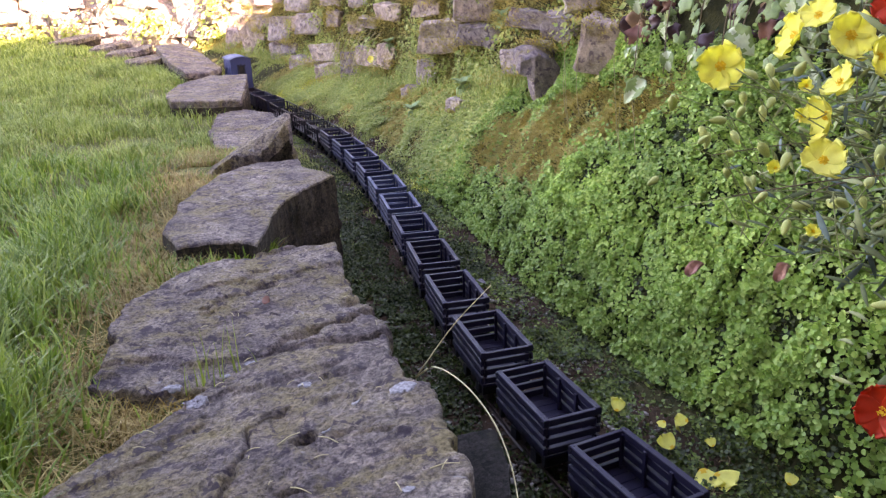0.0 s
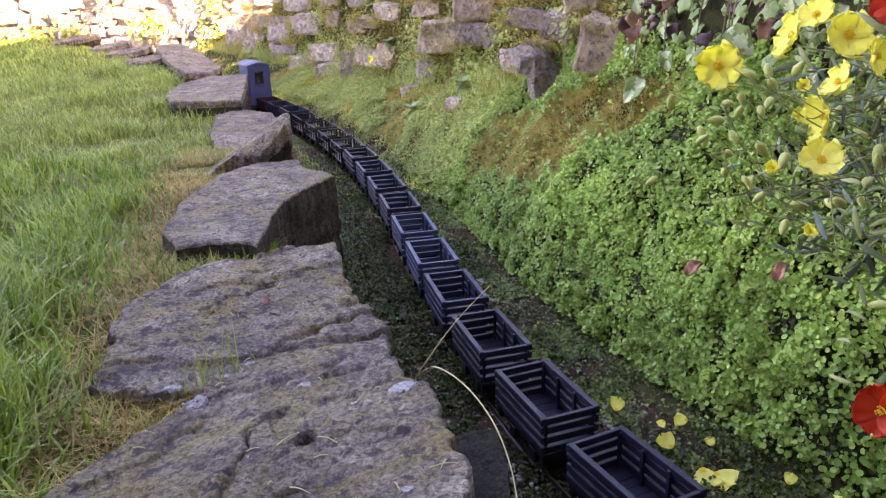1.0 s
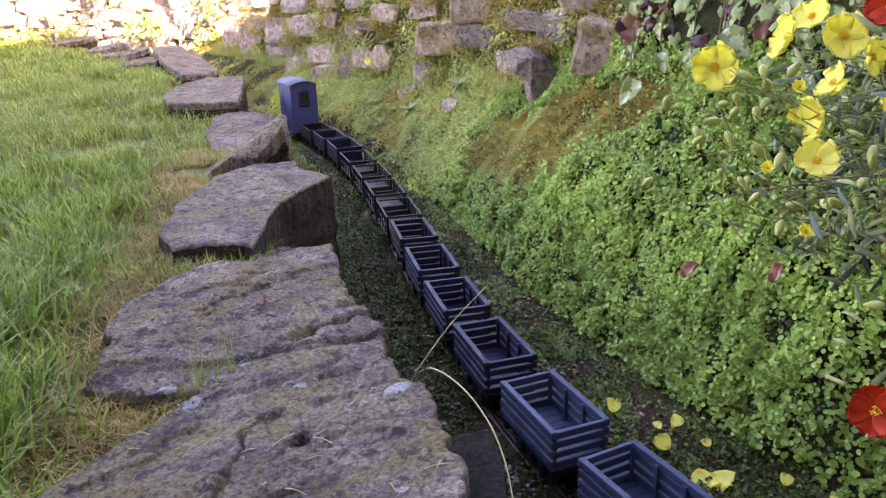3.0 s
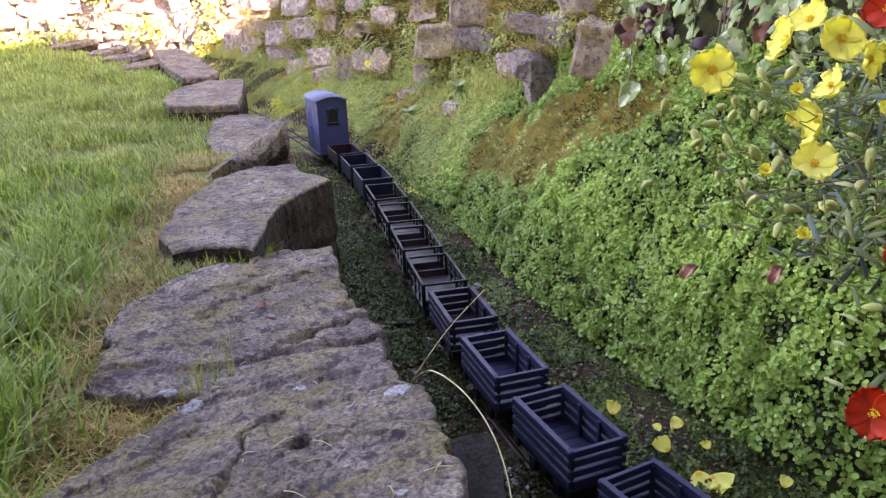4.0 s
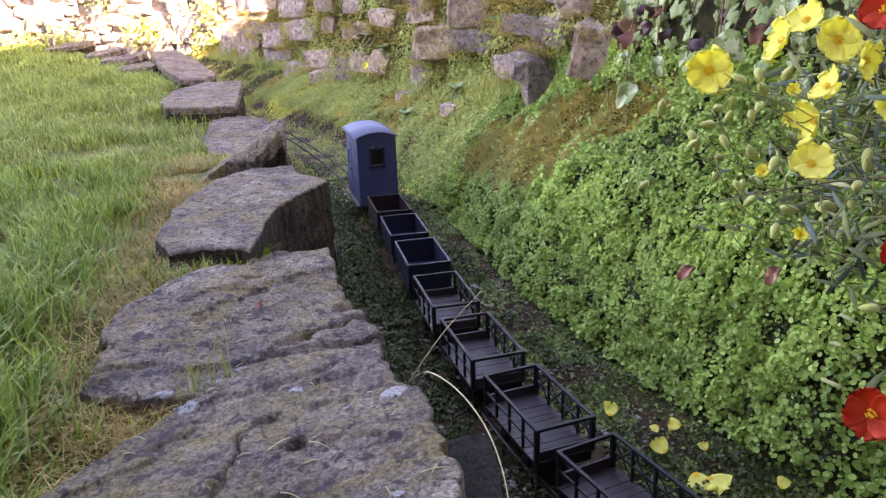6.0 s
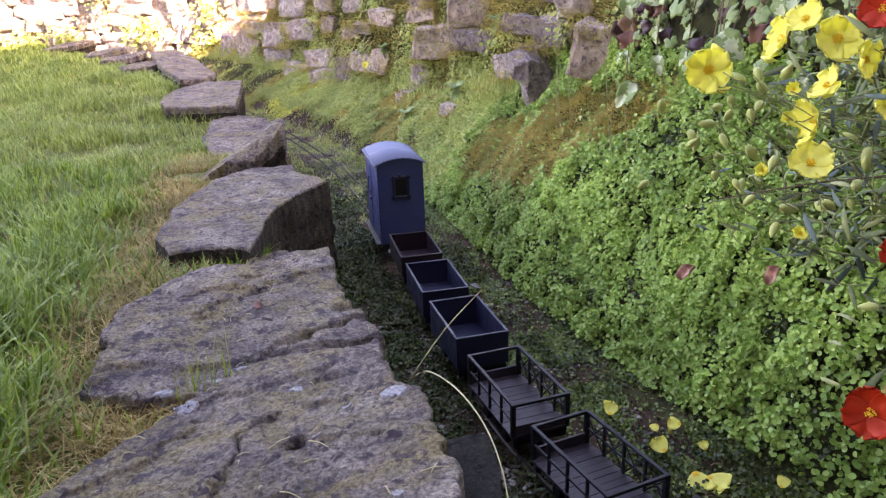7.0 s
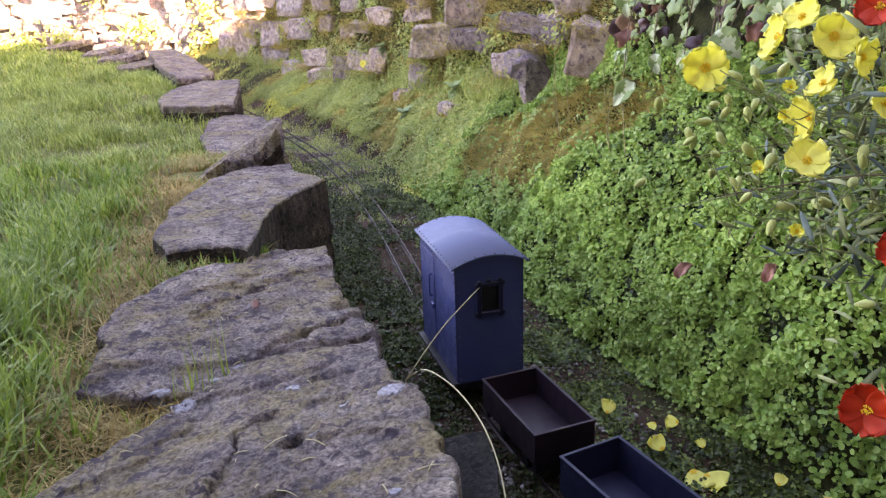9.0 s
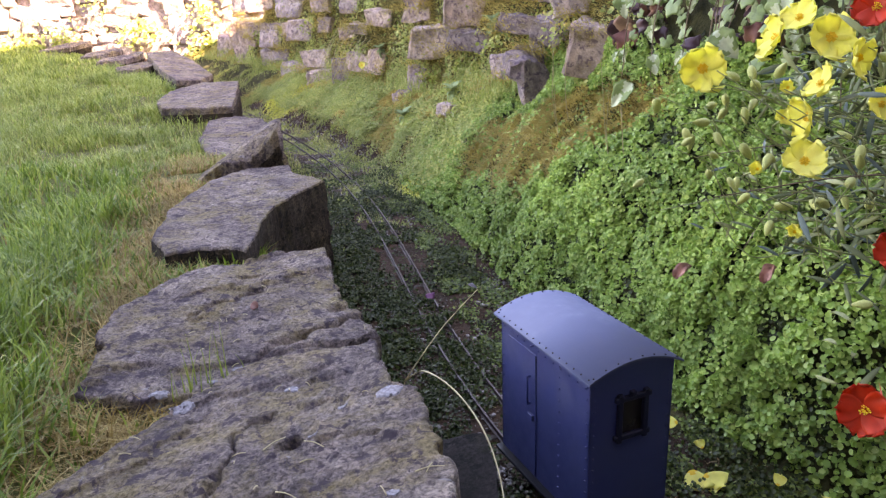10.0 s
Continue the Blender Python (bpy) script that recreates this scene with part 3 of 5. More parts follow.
railway = tagged(new("railway_track"), "narrow garden railway track half buried in moss and soil", "track", kind="structure")
RAIL = [(-0.0012, 0), (0.0012, 0), (0.0012, -0.002), (0.0005, -0.0028), (0.0005, -0.006), (0.0025, -0.0075), (-0.0025, -0.0075), (-0.0005, -0.006), (-0.0005, -0.0028), (-0.0012, -0.002)]
ys = np.concatenate([np.linspace(-3.6, 0.3, 60), np.linspace(0.32, 4.4, 190)])
for d in (-0.016, 0.016):
    sweep("rail", RAIL, ys, d, 0.0, M_RAIL, railway)
bm = bmesh.new()
add_box(bm, 0, 0, 0, 0.062, 0.0085, 0.006, 0.0008)
sleeper_mesh = bpy.data.meshes.new("sleeper")
bm.to_mesh(sleeper_mesh)
bm.free()
sleeper_mesh.materials.append(M_SLEEPER)
s = -0.75
while s < 3.1:
    p = on_track(s)
    ob = new("sleeper", sleeper_mesh)
    ob.parent = railway
    ob.matrix_basis = pose(p.x, p.y, p.z - 0.0130, 0, 0, -math.degrees(math.atan(float(rail_x(p.y + 1e-3) - rail_x(p.y - 1e-3)) / 2e-3)))
    s += 0.028


# ---- train ----
WHEEL_R = 0.014


def running_gear(root, length, width, mat, axles):
    """Underframe, couplings and wheelsets."""
    for sx in (-1, 1):
        box_part("solebar", mat, root, (sx * 0.022, 0, 0.0265), (0.006, length, 0.010))
        for sy in (-1, 1):
            box_part("axle_box", mat, root, (sx * 0.0235, sy * axles / 2, 0.016), (0.006, 0.012, 0.014))
    for sy in (-1, 1):
        box_part("headstock", mat, root, (0, sy * (length / 2 - 0.003), 0.0265), (width * 0.92, 0.006, 0.011))
        bm = bmesh.new()
        add_rod(bm, (0, sy * length / 2, 0.025), (0, sy * (length / 2 + 0.022), 0.025), 0.0025)
        add_box(bm, 0, sy * (length / 2 + 0.020), 0.025, 0.018, 0.004, 0.010, 0.001)
        part("coupling", bm, M_DARK, root)
    for sy in (-1, 1):
        bm = bmesh.new()
        add_rod(bm, (-0.020, 0, 0), (0.020, 0, 0), 0.002)
        for sx in (-1, 1):
            add_rod(bm, (sx * 0.0125, 0, 0), (sx * 0.0175, 0, 0), WHEEL_R, n=20)
            add_rod(bm, (sx * 0.0115, 0, 0), (sx * 0.0130, 0, 0), WHEEL_R + 0.0015, n=20)
            for k in range(4):
                a = k * math.pi / 2
                add_box(bm, sx * 0.0180, 0.008 * math.cos(a), 0.008 * math.sin(a), 0.001, 0.003, 0.003)
        w = part("wheelset", bm, M_RAIL, root)
        w.location = (0, sy * axles / 2, WHEEL_R)


def slat_wagon(mat, label):
    root = tagged(new("slate_wagon"), label, "wagon", "wagons of the train")
    L, W, top = 0.110, 0.064, 0.076
    running_gear(root, L - 0.004, W, M_DARK, 0.046)
    rng = random.Random(len(label))
    for i in range(9):
        box_part("floor_plank", mat, root, (0, -L / 2 + (i + 0.5) * L / 9, 0.0335 + rng.uniform(0, 0.0004)), (W - 0.004, L / 9 - 0.0007, 0.003), 0.0003)
    levels = [0.0405, 0.0515, 0.0625, top - 0.0035]
    for sx in (-1, 1):
        for k, z in enumerate(levels):
            wide = 0.0062 if k == 3 else 0.0042
            box_part("side_rail", mat, root, (sx * (W / 2 - wide / 2), rng.uniform(-0.0006, 0.0006), z), (wide, L, 0.0080), 0.0007)
        for sy in (-0.98, -0.34, 0.34, 0.98):
            box_part("post", mat, root, (sx * (W / 2 - 0.0065), sy * (L / 2 - 0.004), 0.053), (0.0032, 0.0042, 0.040), 0.0004)
            bm = bmesh.new()
            for z in levels:
                bmesh.ops.create_icosphere(bm, subdivisions=1, radius=0.0011, matrix=Matrix.Translation((sx * W / 2, sy * (L / 2 - 0.004), z)))
            bmesh.ops.create_icosphere(bm, subdivisions=1, radius=0.0011, matrix=Matrix.Translation((sx * (W / 2 - 0.003), sy * (L / 2 - 0.004), top)))
            part("bolts", bm, M_DARK, root)
    for sy in (-1, 1):
        for k, z in enumerate(levels):
            box_part("end_rail", mat, root, (0, sy * (L / 2 - 0.002), z - 0.0006), (W - 0.010 if k < 3 else W + 0.001, 0.0044, 0.0072), 0.0005)
    return root


def rail_wagon(label):
    root = tagged(new("flat_wagon"), label, "wagon", "wagons of the train")
    L, W, top = 0.124, 0.067, 0.072
    running_gear(root, L - 0.004, W, M_DARK, 0.052)
    rng = random.Random(7)
    for i in range(13):
        box_part("floor_plank", M_BROWN, root, (0, -L / 2 + (i + 0.5) * L / 13, 0.0335 + rng.uniform(0, 0.0006)), (W, L / 13 - 0.0003, 0.003), 0.0002)
    for sx in (-1, 1):
        box_part("top_rail", M_DARK, root, (sx * (W / 2 - 0.002), 0, top - 0.0015), (0.0036, L, 0.003), 0.0004)
        box_part("mid_rail", M_DARK, root, (sx * (W / 2 - 0.002), 0, 0.052), (0.0024, L, 0.0024), 0.0003)
        for sy in (-1, 1):
            box_part("corner_post", M_DARK, root, (sx * (W / 2 - 0.0025), sy * (L / 2 - 0.0025), 0.053), (0.005, 0.005, 0.037), 0.0005)
        for k in (-1, 0, 1):
            box_part("post", M_DARK, root, (sx * (W / 2 - 0.002), k * L / 4, 0.053), (0.0026, 0.003, 0.036), 0.0003)
        bm = bmesh.new()
        for k in range(4):
            y0 = -L / 2 + k * L / 4
            add_rod(bm, (sx * (W / 2 - 0.002), y0, 0.036), (sx * (W / 2 - 0.002), y0 + L / 4, 0.069), 0.0009, n=5)
            add_rod(bm, (sx * (W / 2 - 0.002), y0 + L / 4, 0.036), (sx * (W / 2 - 0.002), y0, 0.069), 0.0009, n=5)
        if sx < 0:
            part("lattice", bm, M_DARK, root)
        else:
            bm.free()
    for sy in (-1, 1):
        box_part("end_rail", M_DARK, root, (0, sy * (L / 2 - 0.002), top - 0.0018), (W - 0.002, 0.0036, 0.0034), 0.0004)
        box_part("end_board", M_BROWN, root, (0, sy * (L / 2 - 0.002), 0.041), (W - 0.010, 0.003, 0.011), 0.0004)
    return root


def steel_wagon(mat, label, top=0.070, L=0.122, W=0.067):
    root = tagged(new("open_wagon"), label, "wagon", "wagons of the train")
    running_gear(root, L - 0.004, W, M_DARK, 0.052)
    box_part("floor_plate", mat, root, (0, 0, 0.0335), (W - 0.003, L - 0.003, 0.0025), 0.0003)
    h = top - 0.032
    for sx in (-1, 1):
        box_part("side_plate", mat, root, (sx * (W / 2 - 0.001), 0, 0.032 + h / 2), (0.002, L, h), 0.0004)
        box_part("rim", mat, root, (sx * (W / 2 - 0.0008), 0, top), (0.0034, L + 0.002, 0.0018), 0.0005)
        bm = bmesh.new()
        for k in range(9):
            for z in (0.037, top - 0.006):
                bmesh.ops.create_icosphere(bm, subdivisions=1, radius=0.0007, matrix=Matrix.Translation((sx * W / 2, -L / 2 + (k + 0.5) * L / 9, z)))
        part("rivets", bm, mat, root)
    for sy in (-1, 1):
        box_part("end_plate", mat, root, (0, sy * (L / 2 - 0.001), 0.032 + h / 2), (W - 0.004, 0.002, h), 0.0004)
        box_part("rim", mat, root, (0, sy * (L / 2 - 0.0008), top), (W - 0.003, 0.0034, 0.0018), 0.0005)
    return root


def pane_mesh(cz, y, ww, wh):
    bm = bmesh.new()
    add_box(bm, 0, y, cz, ww + 0.004, 0.0012, wh + 0.004)
    return bm


def brake_van():
    root = tagged(new("brake_van"), "tall slate-blue steel van with riveted sides and curved roof", "van", "wagons of the train")
    L, W, z0, H = 0.149, 0.083, 0.030, 0.1448
    running_gear(root, L, W, M_DARK, 0.07)
    eave = z0 + H
    # body with an arched end under the roof and a real opening for each end window
    def arch(x):
        return eave + 0.0118 * (1 - (2 * x / 0.092) ** 2)
    for sx in (-1, 1):
        box_part("side_sheet", M_STEEL, root, (sx * (W / 2 - 0.001), 0, z0 + H / 2 + 0.0005), (0.002, L, H + 0.002), 0.0003)
        for sy in (-0.46, -0.10, 0.19, 0.46):
            bm = bmesh.new()
            for k in range(13):
                bmesh.ops.create_icosphere(bm, subdivisions=1, radius=0.0011, matrix=Matrix.Translation((sx * W / 2, sy * L * 1.03, z0 + 0.006 + k * (H - 0.012) / 12)))
            part("rivets", bm, M_STEEL, root)
        bm = bmesh.new()
        for k in range(12):
            bmesh.ops.create_icosphere(bm, subdivisions=1, radius=0.0011, matrix=Matrix.Translation((sx * W / 2, -L / 2 + (k + 0.5) * L / 12, eave - 0.008)))
        part("rivets", bm, M_STEEL, root)
        box_part("footboard", M_DARK, root, (sx * (W / 2 + 0.003), 0, z0 + 0.001), (0.009, L + 0.004, 0.003), 0.0004)
        door = box_part("door", M_STEEL, root, (sx * (W / 2 + 0.0006), -0.034, z0 + H * 0.47), (0.0008, 0.050, H * 0.88), 0.0003, "flush steel side door")
        bm = bmesh.new()
        x = sx * (W / 2 + 0.0045)
        add_rod(bm, (x, -0.018, z0 + 0.079), (x, -0.018, z0 + 0.107), 0.0011)
        for z in (0.079, 0.107):
            add_rod(bm, (sx * (W / 2), -0.018, z0 + z), (x, -0.018, z0 + z), 0.0011)
        part("handle", bm, M_STEEL, door, "curved steel grab handle")
        bm = bmesh.new()
        add_box(bm, sx * (W / 2 + 0.002), -0.016, z0 + 0.066, 0.003, 0.009, 0.006, 0.0006)
        part("latch", bm, M_STEEL, door)
    for sy in (-1, 1):
        bm = bmesh.new()
        y = sy * (L / 2 - 0.001)
        cx, cz, ww, wh = 0.0, z0 + H * 0.722, 0.024, 0.034
        n = 14
        xs = [-W / 2 + W * i / n for i in range(n + 1)]
        xs = sorted(set([round(v, 5) for v in xs] + [-ww / 2, ww / 2]))
        for a, b in zip(xs[:-1], xs[1:]):
            spans = [(z0, None)] if not (a >= -ww / 2 - 1e-6 and b <= ww / 2 + 1e-6) else [(z0, cz - wh / 2), (cz + wh / 2, None)]
            for lo, hi in spans:
                ta, tb = (arch(a), arch(b)) if hi is None else (hi, hi)
                v = [bm.verts.new(p) for p in ((a, y - 0.001, lo), (b, y - 0.001, lo), (b, y - 0.001, tb), (a, y - 0.001, ta), (a, y + 0.001, lo), (b, y + 0.001, lo), (b, y + 0.001, tb), (a, y + 0.001, ta))]
                for f in ((0, 1, 2, 3), (7, 6, 5, 4), (0, 4, 5, 1), (2, 6, 7, 3), (1, 5, 6, 2), (0, 3, 7, 4)):
                    bm.faces.new([v[i] for i in f])
        bmesh.ops.remove_doubles(bm, verts=bm.verts, dist=1e-5)
        part("end_sheet", bm, M_STEEL, root)
        bm = bmesh.new()
        yy = sy * (L / 2 + 0.0015)
        for sx in (-1, 1):
            add_box(bm, sx * (ww / 2 + 0.001), yy, cz, 0.005, 0.004, wh + 0.012, 0.0008)
        for sz in (-1, 1):
            add_box(bm, 0, yy, cz + sz * (wh / 2 + 0.001), ww + 0.012, 0.004, 0.005, 0.0008)
        add_box(bm, 0.002, yy + sy * 0.002, cz + wh / 2 + 0.006, 0.005, 0.005, 0.005, 0.0008)
        # opaque pane whose dark colour stands in for the van's unlit inside
        part("window_pane", pane_mesh(cz, sy * (L / 2 - 0.003), ww, wh), M_PANE, root, "opaque window pane coloured dark for the van's unlit inside")
        part("window_frame", bm, M_NAVY, root, "raised window frame with top catch")
        for sx in (-1, 1):
            bm = bmesh.new()
            for k in range(13):
                bmesh.ops.create_icosphere(bm, subdivisions=1, radius=0.0011, matrix=Matrix.Translation((sx * (W / 2 - 0.004), sy * L / 2, z0 + 0.006 + k * (H - 0.012) / 12)))
            part("rivets", bm, M_STEEL, root)
    box_part("floor_plate", M_DARK, root, (0, 0, z0 + 0.002), (W - 0.004, L - 0.004, 0.003), 0.0003)
    # curved roof sheet with overhang
    bm = bmesh.new()
    RW, RL, n = 0.094, 0.161, 18
    lo, hi = [], []
    for i in range(n + 1):
        x = -RW / 2 + RW * i / n
        z = arch(x) + 0.0008
        for y in (-RL / 2, RL / 2):
            lo.append(bm.verts.new((x, y, z)))
            hi.append(bm.verts.new((x, y, z + 0.0018)))
    for i in range(n):
        a, b, c, d = 2 * i, 2 * i + 1, 2 * i + 3, 2 * i + 2
        bm.faces.new([hi[a], hi[d], hi[c], hi[b]])
        bm.faces.new([lo[a], lo[b], lo[c], lo[d]])
        bm.faces.new([lo[a], lo[d], hi[d], hi[a]])
        bm.faces.new([lo[b], hi[b], hi[c], lo[c]])
    for i in (0, n):
        a, b = 2 * i, 2 * i + 1
        bm.faces.new([lo[a], hi[a], hi[b], lo[b]])
    bmesh.ops.recalc_face_normals(bm, faces=bm.faces)
    roof = part("roof", bm, M_ROOF, root, "pale grey-blue curved sheet roof with rivets")
    for f in roof.data.polygons:
        f.use_smooth = abs(f.normal.z) > 0.6
    bm = bmesh.new()
    for sx in (-1, 1):
        for k in range(15):
            x = sx * (RW / 2 - 0.003)
            bmesh.ops.create_icosphere(bm, subdivisions=1, radius=0.0010, matrix=Matrix.Translation((x, -RL / 2 + (k + 0.5) * RL / 15, arch(x) + 0.0026)))
    for sy in (-1, 1):
        for k in range(8):
            x = -RW / 2 + (k + 0.5) * RW / 8
            bmesh.ops.create_icosphere(bm, subdivisions=1, radius=0.0010, matrix=Matrix.Translation((x, sy * (RL / 2 - 0.003), arch(x) + 0.0026)))
    part("rivets", bm, M_DARK, roof)
    return root


SPEED = 0.2744
van = brake_van()
red = steel_wagon(M_OXIDE, "empty oxide red steel open wagon with thin sides", 0.066)
blue_open = steel_wagon(M_NAVY, "empty navy steel open wagon with plain sides", 0.070)
black_open = steel_wagon(M_NAVY, "empty dark navy steel open wagon with plain sides", 0.074)
flat = rail_wagon("dark wooden flat wagon with thin railings")
plum = slat_wagon(M_PLUM, "dark plum wooden slatted slate wagon, empty")
navy_slat = slat_wagon(M_NAVY_SLAT, "dark navy blue wooden slatted slate wagon, empty")
slate = slat_wagon(M_SLATE, "dusty slate blue wooden slatted slate wagon, empty")
I4 = Matrix.Identity(4)
order = [red, blue_open, black_open, flat] + [copy_thing(flat, I4) for _ in range(3)]
order += [plum, navy_slat] + [copy_thing(navy_slat, I4) for _ in range(2)] + [slate, copy_thing(slate, I4), copy_thing(navy_slat, I4)] + [copy_thing(plum, I4) for _ in range(7)]
SLACK = [0.002, 0.006, 0.011, 0.011, 0.012, 0.010, 0.007]  # how far the couplings are drawn out
TRAIN = [(van, 0.0, 0.07)] + [(ob, 0.190 + i * 0.1595 + SLACK[i] if i < 7 else 1.305 + (i - 7) * 0.1507, 0.05) for i, ob in enumerate(order)]


def run_left(t):
    """How far the van still has to go at t seconds; the train slows a little on its way."""
    return SPEED * (10 - t) + float(np.interp(t, [0, 1.2, 2.4, 4.0, 4.5, 5.5, 7, 8.5, 10], [0.152, 0.122, 0.083, -0.008, -0.026, -0.014, -0.006, 0.003, 0]))


def motions():
    times = [i * 0.5 for i in range(21)]
    spin = [i * 2 / 30 for i in range(151)]
    for ob, ahead, base in TRAIN:
        walk(ob, [(t, vehicle_pose(run_left(t) - ahead, base)) for t in times])
        for w in [c for c in ob.children if c.name.startswith("wheelset")]:
            y = w.location.y
            walk(w, [(t, pose(0, y, WHEEL_R, -math.degrees(SPEED * t / WHEEL_R) % 360)) for t in spin])

# ---- ground cover ----
q0, q1, q2, q3 = (np.stack([GX, GY, GZ], -1)[a, b].reshape(-1, 3) for a, b in ((slice(None, -1), slice(None, -1)), (slice(None, -1), slice(1, None)), (slice(1, None), slice(1, None)), (slice(1, None), slice(None, -1))))
QN = np.cross(q2 - q0, q3 - q1)
QA = np.linalg.norm(QN, axis=1) / 2
QN = QN / np.maximum(np.linalg.norm(QN, axis=1, keepdims=True), 1e-9)
QC = (q0 + q1 + q2 + q3) / 4
QD = lateral(QC[:, 0], QC[:, 1])
GEN = np.random.default_rng(4)


def inside_stones(p):
    hit = np.zeros(len(p), bool)
    for poly in STONE_PLANS:
        c = np.zeros(len(p), bool)
        for (x0, y0), (x1, y1) in zip(poly, np.roll(poly, -1, 0)):
            cross = (y0 > p[:, 1]) != (y1 > p[:, 1])
            c ^= cross & (p[:, 0] < (x1 - x0) * (p[:, 1] - y0) / (y1 - y0 + 1e-12) + x0)
        hit |= c
    return hit


def scatter(count, weight):
    """Random places on the ground, by area times weight, off the stones."""
    w = QA * weight
    i = GEN.choice(len(w), count, p=w / w.sum())
    a, b = GEN.random((count, 1)), GEN.random((count, 1))
    p = (q0[i] * (1 - a) + q1[i] * a) * (1 - b) + (q3[i] * (1 - a) + q2[i] * a) * b
    keep = ~inside_stones(p)
    return p[keep], QN[i][keep]


def unit(v):
    return v / np.maximum(np.linalg.norm(v, axis=1, keepdims=True), 1e-9)


def frames_for(n):
    """Two random axes across each normal."""
    r = unit(np.cross(n, GEN.normal(size=n.shape)))
    return r, np.cross(n, r)


def round_leaves(name, p, n, radius, mat, label, category, lift=0.012, tilt=0.5, sides=7, notch=0.0):
    """Many small round cupped leaves as one object."""
    k = len(p)
    up = unit(n * 0.75 + np.array([-0.05, -0.22, 0.42]) + GEN.normal(size=(k, 3)) * tilt)
    a, b = frames_for(up)
    r = radius * (0.65 + 0.7 * GEN.random((k, 1)))
    c = p + n * (GEN.random((k, 1)) ** 0.7 * lift)
    vs = [c - up * r * 0.26]
    for i in range(sides):
        t = math.tau * i / sides
        s = 1.0 + 0.08 * math.cos(2 * t)
        vs.append(c + a * r * math.cos(t) * s + b * r * math.sin(t) + up * r * 0.06 * math.cos(3 * t))
    v = np.stack(vs, 1).reshape(-1, 3)
    base = np.arange(k)[:, None, None] * (sides + 1)
    f = np.array([[0, 1 + i, 1 + (i + 1) % sides] for i in range(sides)])[None] + base
    ob = new(name, quick_mesh(name, v, f.reshape(-1, 3), 3, (mat,)))
    return tagged(ob, label, category, kind="stuff")


def blades(name, p, height, width, mat, label, category, lean=0.5, dirs=None, joints=3):
    """Many tapered curved blades as one object."""
    k = len(p)
    h = np.broadcast_to(height, (k,))[:, None] * (0.55 + 0.8 * GEN.random((k, 1)))
    w = np.broadcast_to(width, (k,))[:, None] * (0.7 + 0.6 * GEN.random((k, 1)))
    t = GEN.random(k) * math.tau
    way = np.stack([np.cos(t), np.sin(t), np.zeros(k)], 1)
    side = np.stack([-np.sin(t), np.cos(t), np.zeros(k)], 1)
    up = np.array([0, 0, 1.0]) if dirs is None else unit(dirs + 0.0)
    bend = lean * (0.25 + 1.2 * GEN.random((k, 1)))
    vs = []
    for j in range(joints + 1):
        f = j / joints
        c = p + up * h * (f - 0.25 * bend * f * f) + way * h * bend * f * f
        ww = w * (1 - f) ** 0.7 * 0.5
        if j < joints:
            vs += [c - side * ww, c + side * ww]
        else:
            vs += [c]
    v = np.stack(vs, 1).reshape(-1, 3)
    m = 2 * joints + 1
    tris = []
    for j in range(joints - 1):
        tris += [[2 * j, 2 * j + 1, 2 * j + 3], [2 * j, 2 * j + 3, 2 * j + 2]]
    tris.append([2 * joints - 2, 2 * joints - 1, 2 * joints])
    f = np.array(tris)[None] + np.arange(k)[:, None, None] * m
    ob = new(name, quick_mesh(name, v, f.reshape(-1, 3), 3, (mat,)))
    return tagged(ob, label, category, kind="stuff")


def band(v, lo, hi, soft=0.02):
    return np.clip((v - lo) / soft, 0, 1) * np.clip((hi - v) / soft, 0, 1)


cx, cy = QC[:, 0], QC[:, 1]
n_a = vnoise(cx, cy, 11, 5) * 0.6 + vnoise(cx, cy, 31, 6) * 0.4
start = bank_start(cy)
moss_lo = np.interp(cy, [1.12, 1.2, 1.27, 1.37, 1.5, 1.65, 1.72], [0.32, 0.285, 0.238, 0.203, 0.19, 0.19, 0.25])
moss_hi = np.interp(cy, [1.12, 1.22, 1.34, 1.4, 1.58, 1.7], [0.39, 0.39, 0.38, 0.35, 0.33, 0.29])
mossy = band(cy, 1.08, 1.74, 0.06) * band(QD + 0.025 * n_a, moss_lo - 0.01, moss_hi, 0.02)
# bright mat of creeper on the near bank
w = band(QD, start - 0.005 + 0.012 * n_a, 0.40, 0.008) * band(cy, 0.25, 1.95, 0.35) * (1 - 0.96 * mossy) * np.clip(0.95 + 1.0 * n_a, 0.35, 1) * (1 - 0.9 * band(cy, 0.2, 0.80, 0.08) * band(QD, 0.335, 0.45, 0.02)) * (1 - 0.78 * smooth(0.95, 0.55, cy))
p, n = scatter(160000, w)
across, along_z = p[:, 0] - 0.45 * p[:, 1], p[:, 2] + 0.35 * p[:, 1]
hump = (0.006 * vnoise(across, along_z, 62, 8) + 0.006 * vnoise(across, along_z, 26, 9) + 0.003 * vnoise(across, along_z, 11, 10))[:, None]
keep = GEN.random(len(p)) < 0.62 + 0.55 * vnoise(across, along_z, 62, 8)
p, n, hump = p[keep], n[keep], hump[keep]
near_leaf = smooth(0.95, 0.55, p[:, 1])[:, None]
round_leaves("creeping_groundcover", p + n * (hump + 0.005), n, 0.00235 + 0.0006 * near_leaf, M_CREEP, "dense mat of tiny bright green round creeper leaves", "groundcover", 0.009, 0.55, 8)
# lower leaves in a darker green, the mat's shade put into their colour
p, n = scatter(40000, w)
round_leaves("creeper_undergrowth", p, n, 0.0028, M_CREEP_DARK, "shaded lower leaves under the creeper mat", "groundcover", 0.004)
